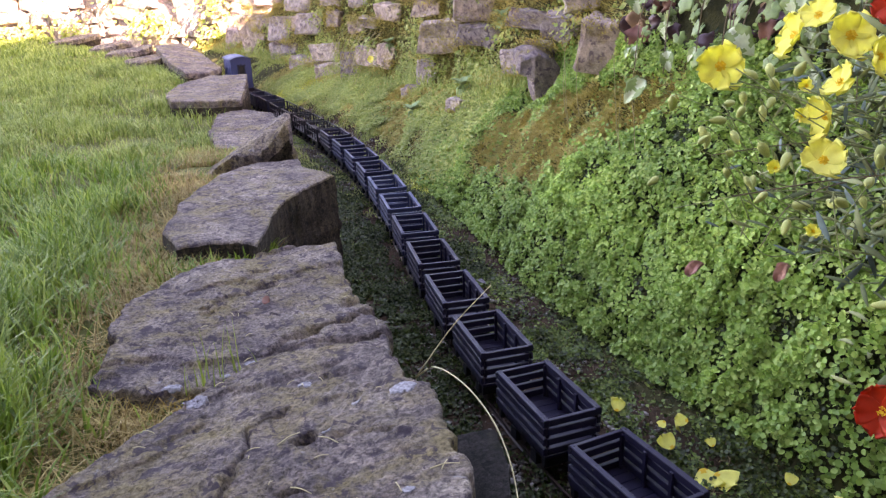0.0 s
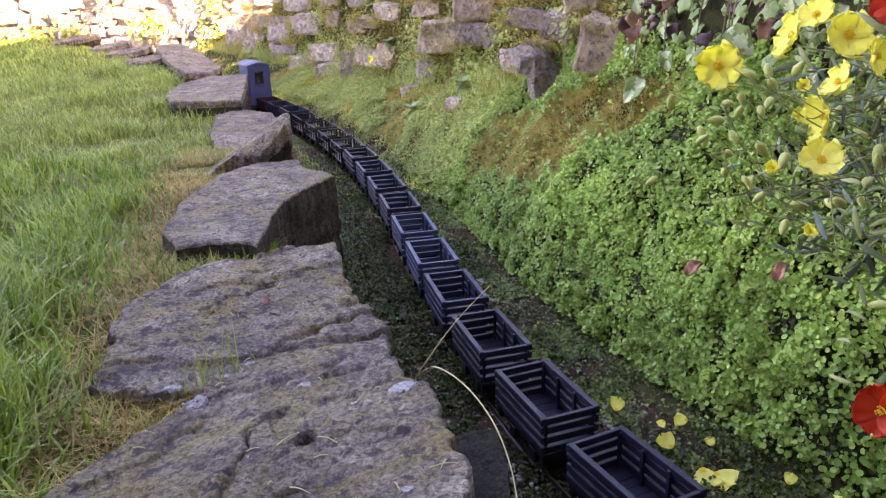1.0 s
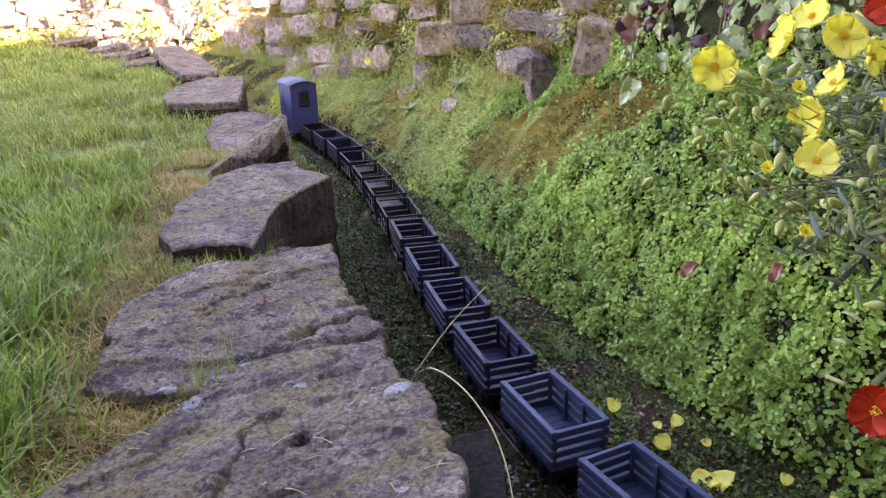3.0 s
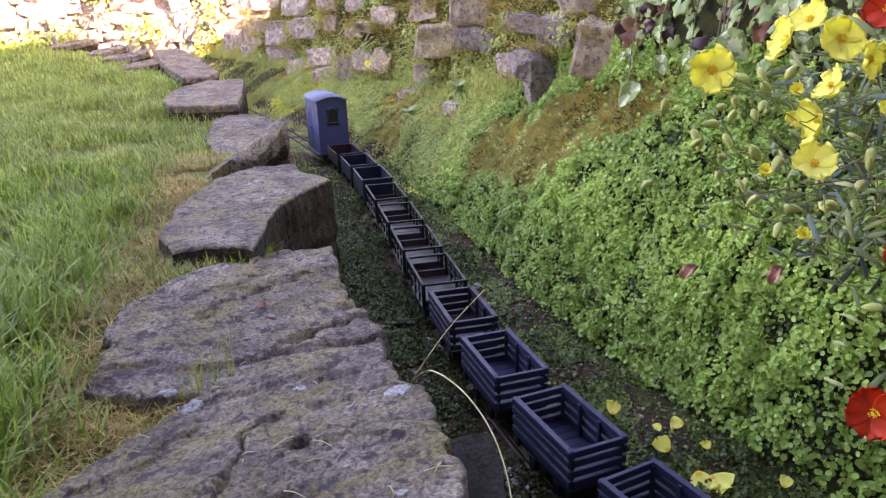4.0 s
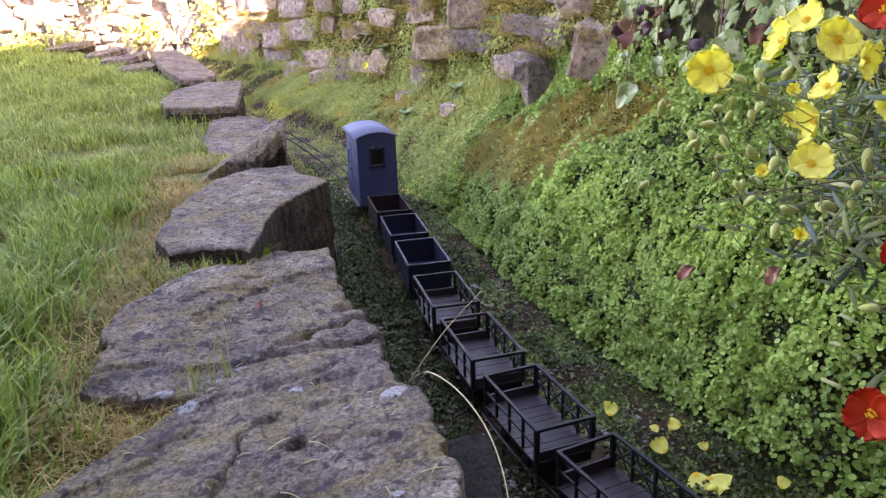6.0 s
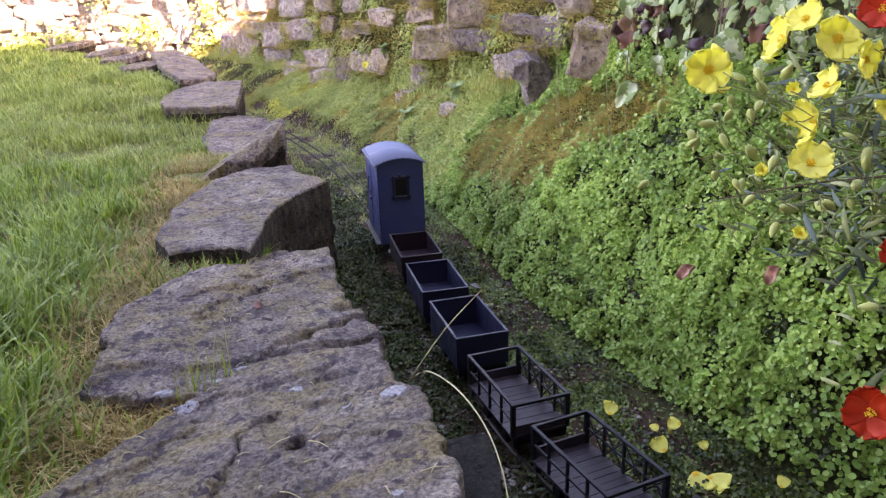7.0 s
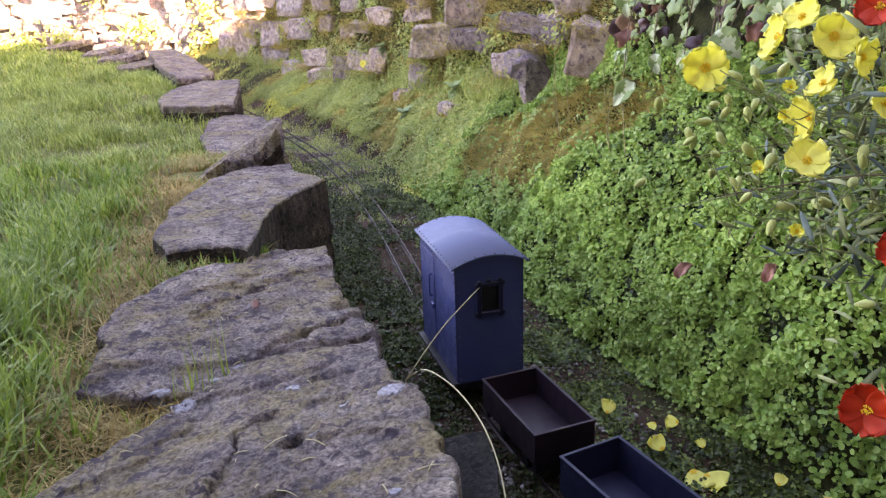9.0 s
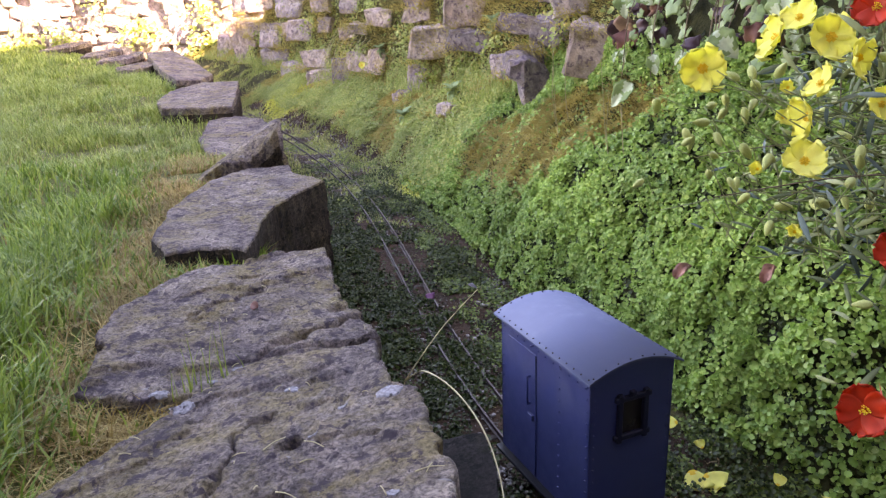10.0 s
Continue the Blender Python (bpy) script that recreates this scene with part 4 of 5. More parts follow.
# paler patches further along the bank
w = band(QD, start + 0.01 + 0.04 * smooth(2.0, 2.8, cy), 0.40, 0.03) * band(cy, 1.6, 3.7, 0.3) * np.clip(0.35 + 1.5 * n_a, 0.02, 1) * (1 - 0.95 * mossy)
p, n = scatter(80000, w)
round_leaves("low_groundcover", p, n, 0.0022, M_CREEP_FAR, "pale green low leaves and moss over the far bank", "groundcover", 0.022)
# small leaves on the bed beside the rails, shade put into their dark green
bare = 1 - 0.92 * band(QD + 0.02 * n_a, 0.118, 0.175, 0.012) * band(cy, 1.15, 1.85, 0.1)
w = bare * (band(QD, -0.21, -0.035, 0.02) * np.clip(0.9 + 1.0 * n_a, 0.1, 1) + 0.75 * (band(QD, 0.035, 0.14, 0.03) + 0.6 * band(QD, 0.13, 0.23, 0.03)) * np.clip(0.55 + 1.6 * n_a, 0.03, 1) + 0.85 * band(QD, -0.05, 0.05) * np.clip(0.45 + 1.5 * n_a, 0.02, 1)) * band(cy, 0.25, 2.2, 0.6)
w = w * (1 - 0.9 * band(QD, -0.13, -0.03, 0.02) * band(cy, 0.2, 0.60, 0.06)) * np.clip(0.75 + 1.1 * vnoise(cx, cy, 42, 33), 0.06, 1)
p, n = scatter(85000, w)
round_leaves("bed_creeper", p, n, 0.0019, M_CREEP_DARK, "small leaves over the track bed, coloured dark for the stones' shade", "groundcover", 0.009, 0.75)
# lighter carpet between the rails and the bank
w = bare * band(QD, 0.04, start + 0.02, 0.02) * band(cy, 0.45, 2.3, 0.35) * np.clip(0.45 + 1.3 * vnoise(cx, cy, 19, 31) + 0.9 * n_a, 0.04, 1) + 0.35 * band(QD, -0.20, 0.05, 0.03) * band(cy, 1.1, 2.6, 0.3) * np.clip(0.2 + 1.3 * n_a, 0, 1)
p, n = scatter(40000, w)
round_leaves("foot_carpet", p, n, 0.0019, M_CREEP_MID, "thin carpet of creeper spreading towards the rails", "groundcover", 0.006)
# golden moss under the wall
p, n = scatter(110000, mossy * np.clip(0.6 + 0.9 * n_a, 0.1, 1) + 0.5 * band(cy, 1.75, 3.6, 0.3) * band(QD, 0.15, 0.42, 0.05) * np.clip(0.1 - 1.6 * n_a, 0, 1))
blades("golden_moss", p, 0.010, 0.0022, M_MOSS, "golden brown feathery moss below the stone wall", "moss", 1.3, n, 2)
# yellow leaf patches on the bed; the far one paints in a sun fleck
spots = [(-0.535, 3.12, 0.075), (-0.61, 3.2, 0.05), (-0.04, 1.87, 0.035), (-0.02, 1.82, 0.025)]
yellow_w = sum(np.exp(-((cx - a) ** 2 + ((cy - b) / 1.6) ** 2) / r ** 2) for a, b, r in spots)
p, n = scatter(9000, yellow_w * (yellow_w > 0.15))
round_leaves("yellow_stonecrop", p, n, 0.0024, M_FLECK, "bright yellow-green leaf patches on the track bed, the far one standing in for sun", "groundcover", 0.007)
# moss and leaves over the earth between the wall's stones
face_w = band(QD, 0.335, 0.47, 0.02) * band(cy, 1.28, 4.8, 0.15)
n_b = vnoise(QC[:, 1], QC[:, 2], 14, 41) * 0.6 + vnoise(QC[:, 1], QC[:, 2], 33, 42) * 0.4
p, n = scatter(130000, face_w * np.clip(0.5 + 1.2 * n_b, 0.10, 1))
blades("wall_moss", p, 0.011, 0.0030, M_MOSS, "cushions of golden moss in the wall joints", "moss", 0.8, n, 2)
p, n = scatter(8000, face_w * np.clip(0.1 - 1.7 * n_b, 0.0, 1))
round_leaves("wall_creeper", p, n, 0.0034, M_CREEP_FAR, "pale green creeper hanging between the wall stones", "groundcover", 0.014)
# moss that creeps over the edges of the wall's stones
ms, mn = [], []
for ob in wall_back.children:
    lo, hi = np.array(ob.bound_box).min(0), np.array(ob.bound_box).max(0)
    for q in range(3):
        c = np.array([random.uniform(lo[0], hi[0]), lo[1], hi[2] if random.random() < 0.45 else lo[2]])
        if random.random() < 0.4:
            c = np.array([random.choice((lo[0], hi[0])), lo[1], random.uniform(lo[2], hi[2])])
        pts = c + GEN.normal(size=(150, 3)) * np.array([0.45 * (hi[0] - lo[0]) * 0.5, 0.008, 0.010])
        m = np.array(ob.matrix_basis)
        ms.append(pts @ m[:3, :3].T + m[:3, 3])
        mn.append(np.repeat(np.array([[-0.4, -0.6, 0.6]]), 150, 0))
blades("stone_edge_moss", np.concatenate(ms), 0.010, 0.0030, M_MOSS, "golden moss creeping over the edges of the wall stones", "moss", 0.9, np.concatenate(mn), 2)
# low moss on the far bed
p, n = scatter(55000, band(QD, -0.20, 0.24, 0.03) * band(cy, 1.45, 3.7, 0.3) * np.clip(0.15 + 1.5 * vnoise(cx, cy, 17, 61) + 0.7 * n_a, 0, 1))
blades("bed_moss", p, 0.007, 0.0022, M_WALL_GRASS, "low yellow-green moss over the far track bed", "moss", 1.0, None, 2)
# tufts of short grass along the far bed and bank foot
w = band(cy, 1.7, 4.6, 0.4) * (band(QD, 0.06, 0.40, 0.03) * np.clip(0.2 + 1.2 * n_a, 0, 1) + 0.5 * band(QD, -0.24, -0.05, 0.03) + 0.3 * band(QD, 0.05, 0.12, 0.02))
p, n = scatter(32000, w)
blades("bank_grass", p, 0.014, 0.0022, M_WALL_GRASS, "short bright grass growing on the far bank", "grass", 0.6)

# ---- lawn ----
lawn_w = np.clip((-0.20 - QD) / 0.03, 0, 1) * np.clip(0.75 + 0.9 * vnoise(cx, cy, 8, 51) + 0.5 * vnoise(cx, cy, 21, 52), 0.12, 1)
near = lawn_w * band(cy, 0.15, 1.7, 0.2) * (cx > -1.25) * np.clip(0.75 + 0.8 * n_a, 0.1, 1)
strip = band(QD + 0.05 * n_a, -0.50, -0.36, 0.05) * band(cy, 0.3, 1.75, 0.2)
edge = band(QD + 0.05 * n_a, -0.46, -0.34, 0.04) * band(cy, 0.3, 1.75, 0.2)
p, n = scatter(36000, near * (1 - 0.7 * edge))
tall = 0.034 + 0.03 * smooth(-0.3, 0.8, vnoise(p[:, 0], p[:, 1], 5, 12)) + 0.035 * smooth(1.0, 0.5, p[:, 1]) * smooth(-0.40, -0.52, lateral(p[:, 0], p[:, 1]))
tall = tall * (1 - 0.40 * smooth(-0.50, -0.40, lateral(p[:, 0], p[:, 1])))
blades("lawn_near", p, 0.75 * tall, 0.0035, M_GRASS_NEAR, "long bright green lawn grass beside the stones", "lawn", 0.75, None, 4)
p, n = scatter(60000, lawn_w * band(cy, 1.4, 3.6, 0.3) * (cx > -2.4) * np.clip(0.8 + 0.7 * n_a, 0.2, 1))
blades("lawn_middle", p, 0.020 + 0.026 * smooth(-0.2, 0.8, vnoise(p[:, 0], p[:, 1], 6, 14)), 0.0027, M_GRASS, "bright green lawn grass, unevenly grown", "lawn", 0.95, None, 3)
p, n = scatter(42000, lawn_w * band(cy, 3.2, 6.5, 0.3) * (cx > -4.8))
blades("lawn_far", p, 0.022 + 0.026 * smooth(-0.2, 0.8, vnoise(p[:, 0], p[:, 1], 4, 15)), 0.005, M_GRASS, "sunlit far lawn grass", "lawn", 0.9, None, 2)
p, n = scatter(26000, lawn_w * strip * 0.8 + 0.9 * band(QD + 0.03 * n_a, -0.42, -0.28, 0.03) * band(cy, 0.4, 1.8, 0.1) + 0.10 * near + 0.03 * lawn_w * band(cy, 1.4, 4.0, 0.3) * (cx > -2.0))
blades("dry_thatch", p, 0.024, 0.0018, M_STRAW, "brown dry thatch where lawn meets stones", "dry grass", 1.6)
p, n = scatter(10000, 3 * band(QD, -0.12, 0.24, 0.03) * band(cy, 1.5, 3.5, 0.4) + (0.5 * band(QD, -0.22, 0.23, 0.02) + band(QD, 0.07, 0.23, 0.03)) * band(cy, 0.25, 2.2, 0.3))
blades("bed_litter", p + np.array([0, 0, 0.003]), 0.0055, 0.0012, M_LITTER, "bits of dry grass littering the bed", "litter", 2.5, None, 2)
# gravel
p, n = scatter(14000, 1.3 * band(QD, -0.09, 0.15, 0.03) * band(cy, 1.5, 3.4, 0.4) + band(QD, -0.10, 0.17, 0.02) * band(cy, 0.25, 2.0, 0.3) * np.clip(0.2 + 1.5 * vnoise(cx, cy, 14, 21), 0.03, 1) + 6 * band(QD, -0.12, -0.03, 0.02) * band(cy, 0.4, 0.75, 0.05))
k = len(p)
ico = np.array([(0, 0, 1), (0.89, 0, 0.45), (0.28, 0.85, 0.45), (-0.72, 0.53, 0.45), (-0.72, -0.53, 0.45), (0.28, -0.85, 0.45), (0.72, 0.53, -0.45), (-0.28, 0.85, -0.45), (-0.89, 0, -0.45), (-0.28, -0.85, -0.45), (0.72, -0.53, -0.45), (0, 0, -1)])
icf = np.array([(0, 1, 2), (0, 2, 3), (0, 3, 4), (0, 4, 5), (0, 5, 1), (1, 6, 2), (2, 7, 3), (3, 8, 4), (4, 9, 5), (5, 10, 1), (6, 7, 2), (7, 8, 3), (8, 9, 4), (9, 10, 5), (10, 6, 1), (11, 7, 6), (11, 8, 7), (11, 9, 8), (11, 10, 9), (11, 6, 10)])
v = p[:, None] + ico[None] * (0.0009 + 0.0034 * GEN.random((k, 1, 1)) ** 3) * (0.7 + 0.6 * GEN.random((k, 12, 1))) * np.array([1, 1, 0.7]) + np.array([0, 0, 0.002])
gravel = new("gravel", quick_mesh("gravel", v.reshape(-1, 3), (icf[None] + np.arange(k)[:, None, None] * 12).reshape(-1, 3), 3, (M_GRAVEL,)))
tagged(gravel, "grey and bluish gravel on the track bed", "gravel", kind="stuff")

# small plants in the wall's joints
ms, mn = [], []
for i in range(24):
    y = random.uniform(1.5, 4.6)
    z = random.uniform(float(bank_top(y)) + 0.02, 0.5)
    m = float(track_slope(y))
    x = wall_face(y, z) - 0.006
    q = GEN.normal(size=(90, 3)) * np.array([0.018, 0.025, 0.018]) + np.array([x, y, z])
    ms.append(q)
    mn.append(np.repeat(np.array([[-0.8, -0.3, 0.5]]), 90, 0))
round_leaves("wall_plants", np.concatenate(ms), np.concatenate(mn), 0.0042, M_CREEP_FAR, "small green plants rooted in the wall", "plants", 0.02)

# grass tufts that hide the wall's foot
ms = []
for i in range(170):
    y = 1.7 + 2.9 * random.random()
    m = float(track_slope(y))
    z0 = float(bank_top(y)) + float(track_z(y))
    c = np.array([float(track_x(y)) + (0.345 + random.uniform(-0.03, 0.02)) * math.sqrt(1 + m * m), y, z0 - 0.015 + 0.05 * random.random() ** 2])
    ms.append(c + GEN.normal(size=(36, 3)) * np.array([0.022, 0.022, 0.006]))
blades("wall_foot_grass", np.concatenate(ms), 0.021, 0.0022, M_WALL_GRASS, "pale green grass tufts along the wall's foot", "grass", 0.8)

# sunlit plants along the far wall
ms = []
for i in range(34):
    p = TURN_A.lerp(TURN_B, random.random())
    ms.append(GEN.normal(size=(120, 3)) * np.array([0.06, 0.03, 0.05]) + np.array([p.x - 0.02, p.y - 0.12, 0.17 + 0.4 * random.random() ** 3]))
ms = np.concatenate(ms)
round_leaves("far_wall_plants", ms, np.repeat(np.array([[-0.3, -0.8, 0.5]]), len(ms), 0), 0.009, M_CREEP_FAR, "sunlit yellow-green plants on the far wall", "plants", 0.03)

# ---- flowers and plants ----
def tube(points, r0, r1, sides=5, steps=6):
    """A thin tapered tube through the points."""
    pts = [Vector(p) for p in points]
    line = []
    for i in range(len(pts) - 1):
        a, b = pts[max(i - 1, 0)], pts[i]
        c, d = pts[i + 1], pts[min(i + 2, len(pts) - 1)]
        for k in range(steps):
            t = k / steps
            line.append(0.5 * ((2 * b) + (c - a) * t + (2 * a - 5 * b + 4 * c - d) * t * t + (3 * b - a - 3 * c + d) * t ** 3))
    line.append(pts[-1])
    bm = bmesh.new()
    rings = []
    for i, p in enumerate(line):
        way = (line[min(i + 1, len(line) - 1)] - line[max(i - 1, 0)]).normalized()
        u = way.orthogonal().normalized()
        v = way.cross(u)
        r = r0 + (r1 - r0) * i / (len(line) - 1)
        rings.append([bm.verts.new(p + (u * math.cos(k * math.tau / sides) + v * math.sin(k * math.tau / sides)) * r) for k in range(sides)])
    for a, b in zip(rings[:-1], rings[1:]):
        for k in range(sides):
            bm.faces.new((a[k], a[(k + 1) % sides], b[(k + 1) % sides], b[k]))
    bm.faces.new(rings[-1])
    bm.faces.new(rings[0][::-1])
    bmesh.ops.recalc_face_normals(bm, faces=bm.faces)
    for f in bm.faces:
        f.smooth = True
    return bm


def sheet(rows, across, shape, name, mats, pick=None):
    """A leaf or petal: shape(u, v) gives the point, u along 0..1, v across -1..1; 0.4 mm thick in two skins is not needed at this size."""
    bm = bmesh.new()
    g = [[bm.verts.new(shape(i / rows, -1 + 2 * j / across)) for j in range(across + 1)] for i in range(rows + 1)]
    for i in range(rows):
        for j in range(across):
            f = bm.faces.new((g[i][j], g[i][j + 1], g[i + 1][j + 1], g[i + 1][j]))
            f.smooth = True
            if pick:
                f.material_index = pick((i + 0.5) / rows, -1 + 2 * (j + 0.5) / across)
    bmesh.ops.remove_doubles(bm, verts=bm.verts, dist=1e-6)
    bmesh.ops.solidify(bm, geom=bm.faces[:], thickness=0.0003)
    me = bpy.data.meshes.new(name)
    bm.to_mesh(me)
    bm.free()
    for m in mats:
        me.materials.append(m)
    return me


def petal_shape(seed, size):
    rr = random.Random(seed)
    ph, cup = rr.uniform(0, 6), rr.uniform(0.10, 0.30)

    def shape(u, v):
        w = size * 0.56 * (0.16 + 0.84 * math.sin(min(1, u * 1.02) ** 0.8 * math.pi * 0.62)) * (1 if u < 0.86 else math.sqrt(max(0.05, 1 - ((u - 0.86) / 0.145) ** 2)))
        y = size * u * (1 - 0.06 * abs(v) ** 2) + size * 0.07 * math.sin(5.5 * v + ph) * u * u * u
        z = size * (cup * u * u - 0.10 * u + 0.10 * v * v * u) + size * 0.09 * math.sin(5 * v + ph) * u * u + size * 0.03 * math.sin(13 * v + 2 * ph) * u ** 3
        return (v * w, y, z)
    return shape


M_YELLOW = plain_material("yellow_petal", (0.92, 0.87, 0.25), 0.6, 0.10, 90, 0.5)
M_YELLOW_DEEP = plain_material("deep_yellow_petal_base", (0.90, 0.62, 0.05), 0.6, 0.1, 90, 0.4)
M_ORANGE = plain_material("orange_stamen", (0.88, 0.55, 0.03), 0.6, 0.2, 200)
M_RED = plain_material("scarlet_petal", (0.62, 0.035, 0.008), 0.5, 0.15, 90, 0.3)
M_STEM = plain_material("green_stem", (0.21, 0.24, 0.10), 0.6, 0.3, 80)
M_TWIG = plain_material("brown_twig", (0.15, 0.105, 0.065), 0.8, 0.3, 80)
M_BUD = plain_material("green_bud", (0.40, 0.44, 0.15), 0.55, 0.35, 160, 0.2)
M_BUD_TAN = plain_material("tan_seed_pod", (0.34, 0.20, 0.11), 0.65, 0.3, 160)
M_SAGE = plain_material("sage_leaf", (0.125, 0.16, 0.075), 0.68, 0.3, 70, 0.2)
M_BLUELEAF = plain_material("blue_grey_leaf", (0.08, 0.125, 0.11), 0.6, 0.3, 70, 0.15)
M_IVY = plain_material("ivy_green", (0.17, 0.25, 0.08), 0.45, 0.35, 90, 0.15)
M_CREAM = plain_material("ivy_cream", (0.48, 0.54, 0.36), 0.45, 0.2, 90, 0.2)
M_PURPLE = plain_material("purple_leaf", (0.075, 0.030, 0.045), 0.45, 0.4, 60, 0.15)
M_RUST = plain_material("rust_leaf", (0.20, 0.075, 0.06), 0.6, 0.4, 50, 0.15)
M_ROSETTE = plain_material("rosette_leaf", (0.26, 0.36, 0.17), 0.5, 0.25, 90, 0.2)
M_RUST_PALE = plain_material("withered_leaf", (0.30, 0.17, 0.12), 0.7, 0.4, 60, 0.1)
M_PINK = plain_material("dry_pink_leaf", (0.40, 0.20, 0.17), 0.75, 0.35, 80, 0.1)
M_MAUVE = plain_material("mauve_petal", (0.13, 0.035, 0.11), 0.6, 0.3, 90, 0.2)
M_STALK = plain_material("straw_stalk", (0.42, 0.36, 0.20), 0.65, 0.2, 60)
M_LICHEN = plain_material("pale_lichen", (0.18, 0.175, 0.20), 0.95, 0.6, 420)

YELLOW_PETALS = [sheet(9, 10, petal_shape(i, 0.019), "petal", (M_YELLOW, M_YELLOW_DEEP), lambda u, v: 1 if u < 0.12 + 0.14 * (1 - abs(v)) ** 2 else 0) for i in range(4)]
RED_PETALS = [sheet(9, 10, petal_shape(20 + i, 0.0185), "petal", (M_RED,)) for i in range(3)]


def stamens_mesh(seed):
    rr = random.Random(seed)
    bm = bmesh.new()
    for i in range(26):
        a, t = rr.uniform(0, math.tau), rr.uniform(0.1, 0.8)
        tip = Vector((math.cos(a) * math.sin(t), math.sin(a) * math.sin(t), math.cos(t))) * rr.uniform(0.0035, 0.0058)
        add_rod(bm, (0, 0, 0), tip, 0.00018, n=3)
        bmesh.ops.create_icosphere(bm, subdivisions=1, radius=0.00062, matrix=Matrix.Translation(tip))
    me = bpy.data.meshes.new("stamens")
    bm.to_mesh(me)
    bm.free()
    me.materials.append(M_ORANGE)
    return me


STAMENS = stamens_mesh(3)


def toward(p, aim, spin=0.0):
    m = (Vector(aim)).normalized().to_track_quat("Z", "Y").to_matrix().to_4x4() @ pose(0, 0, 0, 0, 0, spin)
    m.translation = Vector(p)
    return m


def bloom(parent, p, aim, size, petals, spin=0, droop=0.0, count=5):
    """A flower: five petals round a tuft of stamens."""
    fl = new("flower")
    fl.parent = parent
    fl.matrix_basis = toward(p, aim, spin)
    rr = random.Random(round(p[0] * 9999))
    for i in range(count):
        ob = new("petal", petals[i % len(petals)])
        ob.parent = fl
        ob.matrix_basis = pose(0, 0, 0.0004 * i, 0, 0, i * 360 / 5 + rr.uniform(-7, 7)) @ pose(0, 0, 0, rr.uniform(-6, 14) + droop) @ Matrix.Diagonal((size, size, size, 1))
    st = new("stamen_tuft", STAMENS)
    st.parent = fl
    st.matrix_basis = Matrix.Scale(size, 4)
    return fl


def bud_mesh(mat):
    bm = bmesh.new()
    bmesh.ops.create_uvsphere(bm, u_segments=10, v_segments=8, radius=0.5)
    for v in bm.verts:
        f = v.co.z + 0.5
        k = 1.0 - 0.45 * f ** 2 + 0.06 * math.cos(3 * math.atan2(v.co.y, v.co.x))
        v.co = Vector((v.co.x * k * 0.72, v.co.y * k * 0.72, v.co.z + 0.12 * max(0, f - 0.7)))
    for f in bm.faces:
        f.smooth = True
    me = bpy.data.meshes.new("bud")
    bm.to_mesh(me)
    bm.free()
    me.materials.append(mat)
    return me


BUD, POD = bud_mesh(M_BUD), bud_mesh(M_BUD_TAN)


def lance(seed, length=0.026, width=0.0022):
    rr = random.Random(seed)
    bend = rr.uniform(0.05, 0.5)

    def shape(u, v):
        w = width * math.sin(math.pi * min(0.999, 0.03 + 0.97 * u)) ** 0.7
        return (v * w, u * length, -bend * length * u * u + 0.35 * w * v * v)
    return shape


LANCES = [sheet(6, 2, lance(i), "leaf", (m,)) for i, m in enumerate((M_SAGE, M_SAGE, M_STEM, M_BLUELEAF))]


def lobed(seed, size, lobes, deep):
    def shape(u, v):
        a = v * math.pi * 0.86
        r = size * u * (1 - deep + deep * math.cos(a * lobes / 2 * 1.16) ** 2) * (1 - 0.2 * abs(v))
        return (r * math.sin(a), size * 0.12 + r * math.cos(a), -0.18 * r * r / size + 0.04 * size * math.sin(7 * v + seed) * u)
    return shape


IVY_GREEN = sheet(4, 20, lobed(1, 0.017, 5, 0.26), "leaf", (M_IVY, M_CREAM), lambda u, v: 0)


def ovate(seed, length, width):
    def shape(u, v):
        w = width * math.sin(math.pi * min(0.995, 0.04 + 0.96 * u ** 0.75)) ** 0.8 * (1 + 0.10 * math.sin(16 * u + seed))
        return (v * w, u * length, -0.25 * length * u * u + 0.5 * w * abs(v) + 0.06 * w * math.sin(20 * u))
    return shape


IVY_VAR = [sheet(10, 8, ovate(k, 0.036, 0.013), "leaf", (M_IVY, M_CREAM), lambda u, v, k=k: 1 if abs(v) < 0.35 + 0.3 * math.sin(11 * u + 2 * k) or u > 0.8 else 0) for k in range(2)]
def ruffled(seed, length, width):
    rk = random.Random(seed)
    a, b, c = rk.uniform(0, 6), rk.uniform(0.3, 0.8), rk.uniform(6, 10)

    def shape(u, v):
        w = width * math.sin(math.pi * min(0.99, 0.05 + 0.94 * u)) ** 0.6 * (1 + 0.2 * math.sin(c * 2 * u + a) * abs(v))
        return (v * w, u * length, b * length * 0.5 * math.sin(2.6 * u + a * 0.3) + 0.5 * w * math.sin(c * u + 3 * v + a) * abs(v))
    return shape


ROSETTE = sheet(8, 4, ovate(3, 0.026, 0.008), "leaf", (M_ROSETTE,))
PURPLES = [sheet(10, 6, ruffled(i, 0.034, 0.012), "leaf", (m,)) for i, m in enumerate((M_PURPLE, M_RUST, M_RUST_PALE, M_PURPLE))]


def leaf_at(me, parent, p, aim, spin, scale=1.0):
    ob = new("leaf", me)
    ob.parent = parent
    ob.matrix_basis = toward(p, aim, spin) @ Matrix.Scale(scale, 4)
    return ob


rose = tagged(new("yellow_rock_rose"), "yellow rock rose with wiry stems, green buds and grey-green leaves", "plant")


def stem_root(p):
    """A place on the bank behind and below p."""
    y, z = p[1] + rr.uniform(-0.02, 0.12), min(0.46, p[2] - rr.uniform(0.02, 0.11))
    return Vector((wall_face(y, z) + 0.004, y, z))


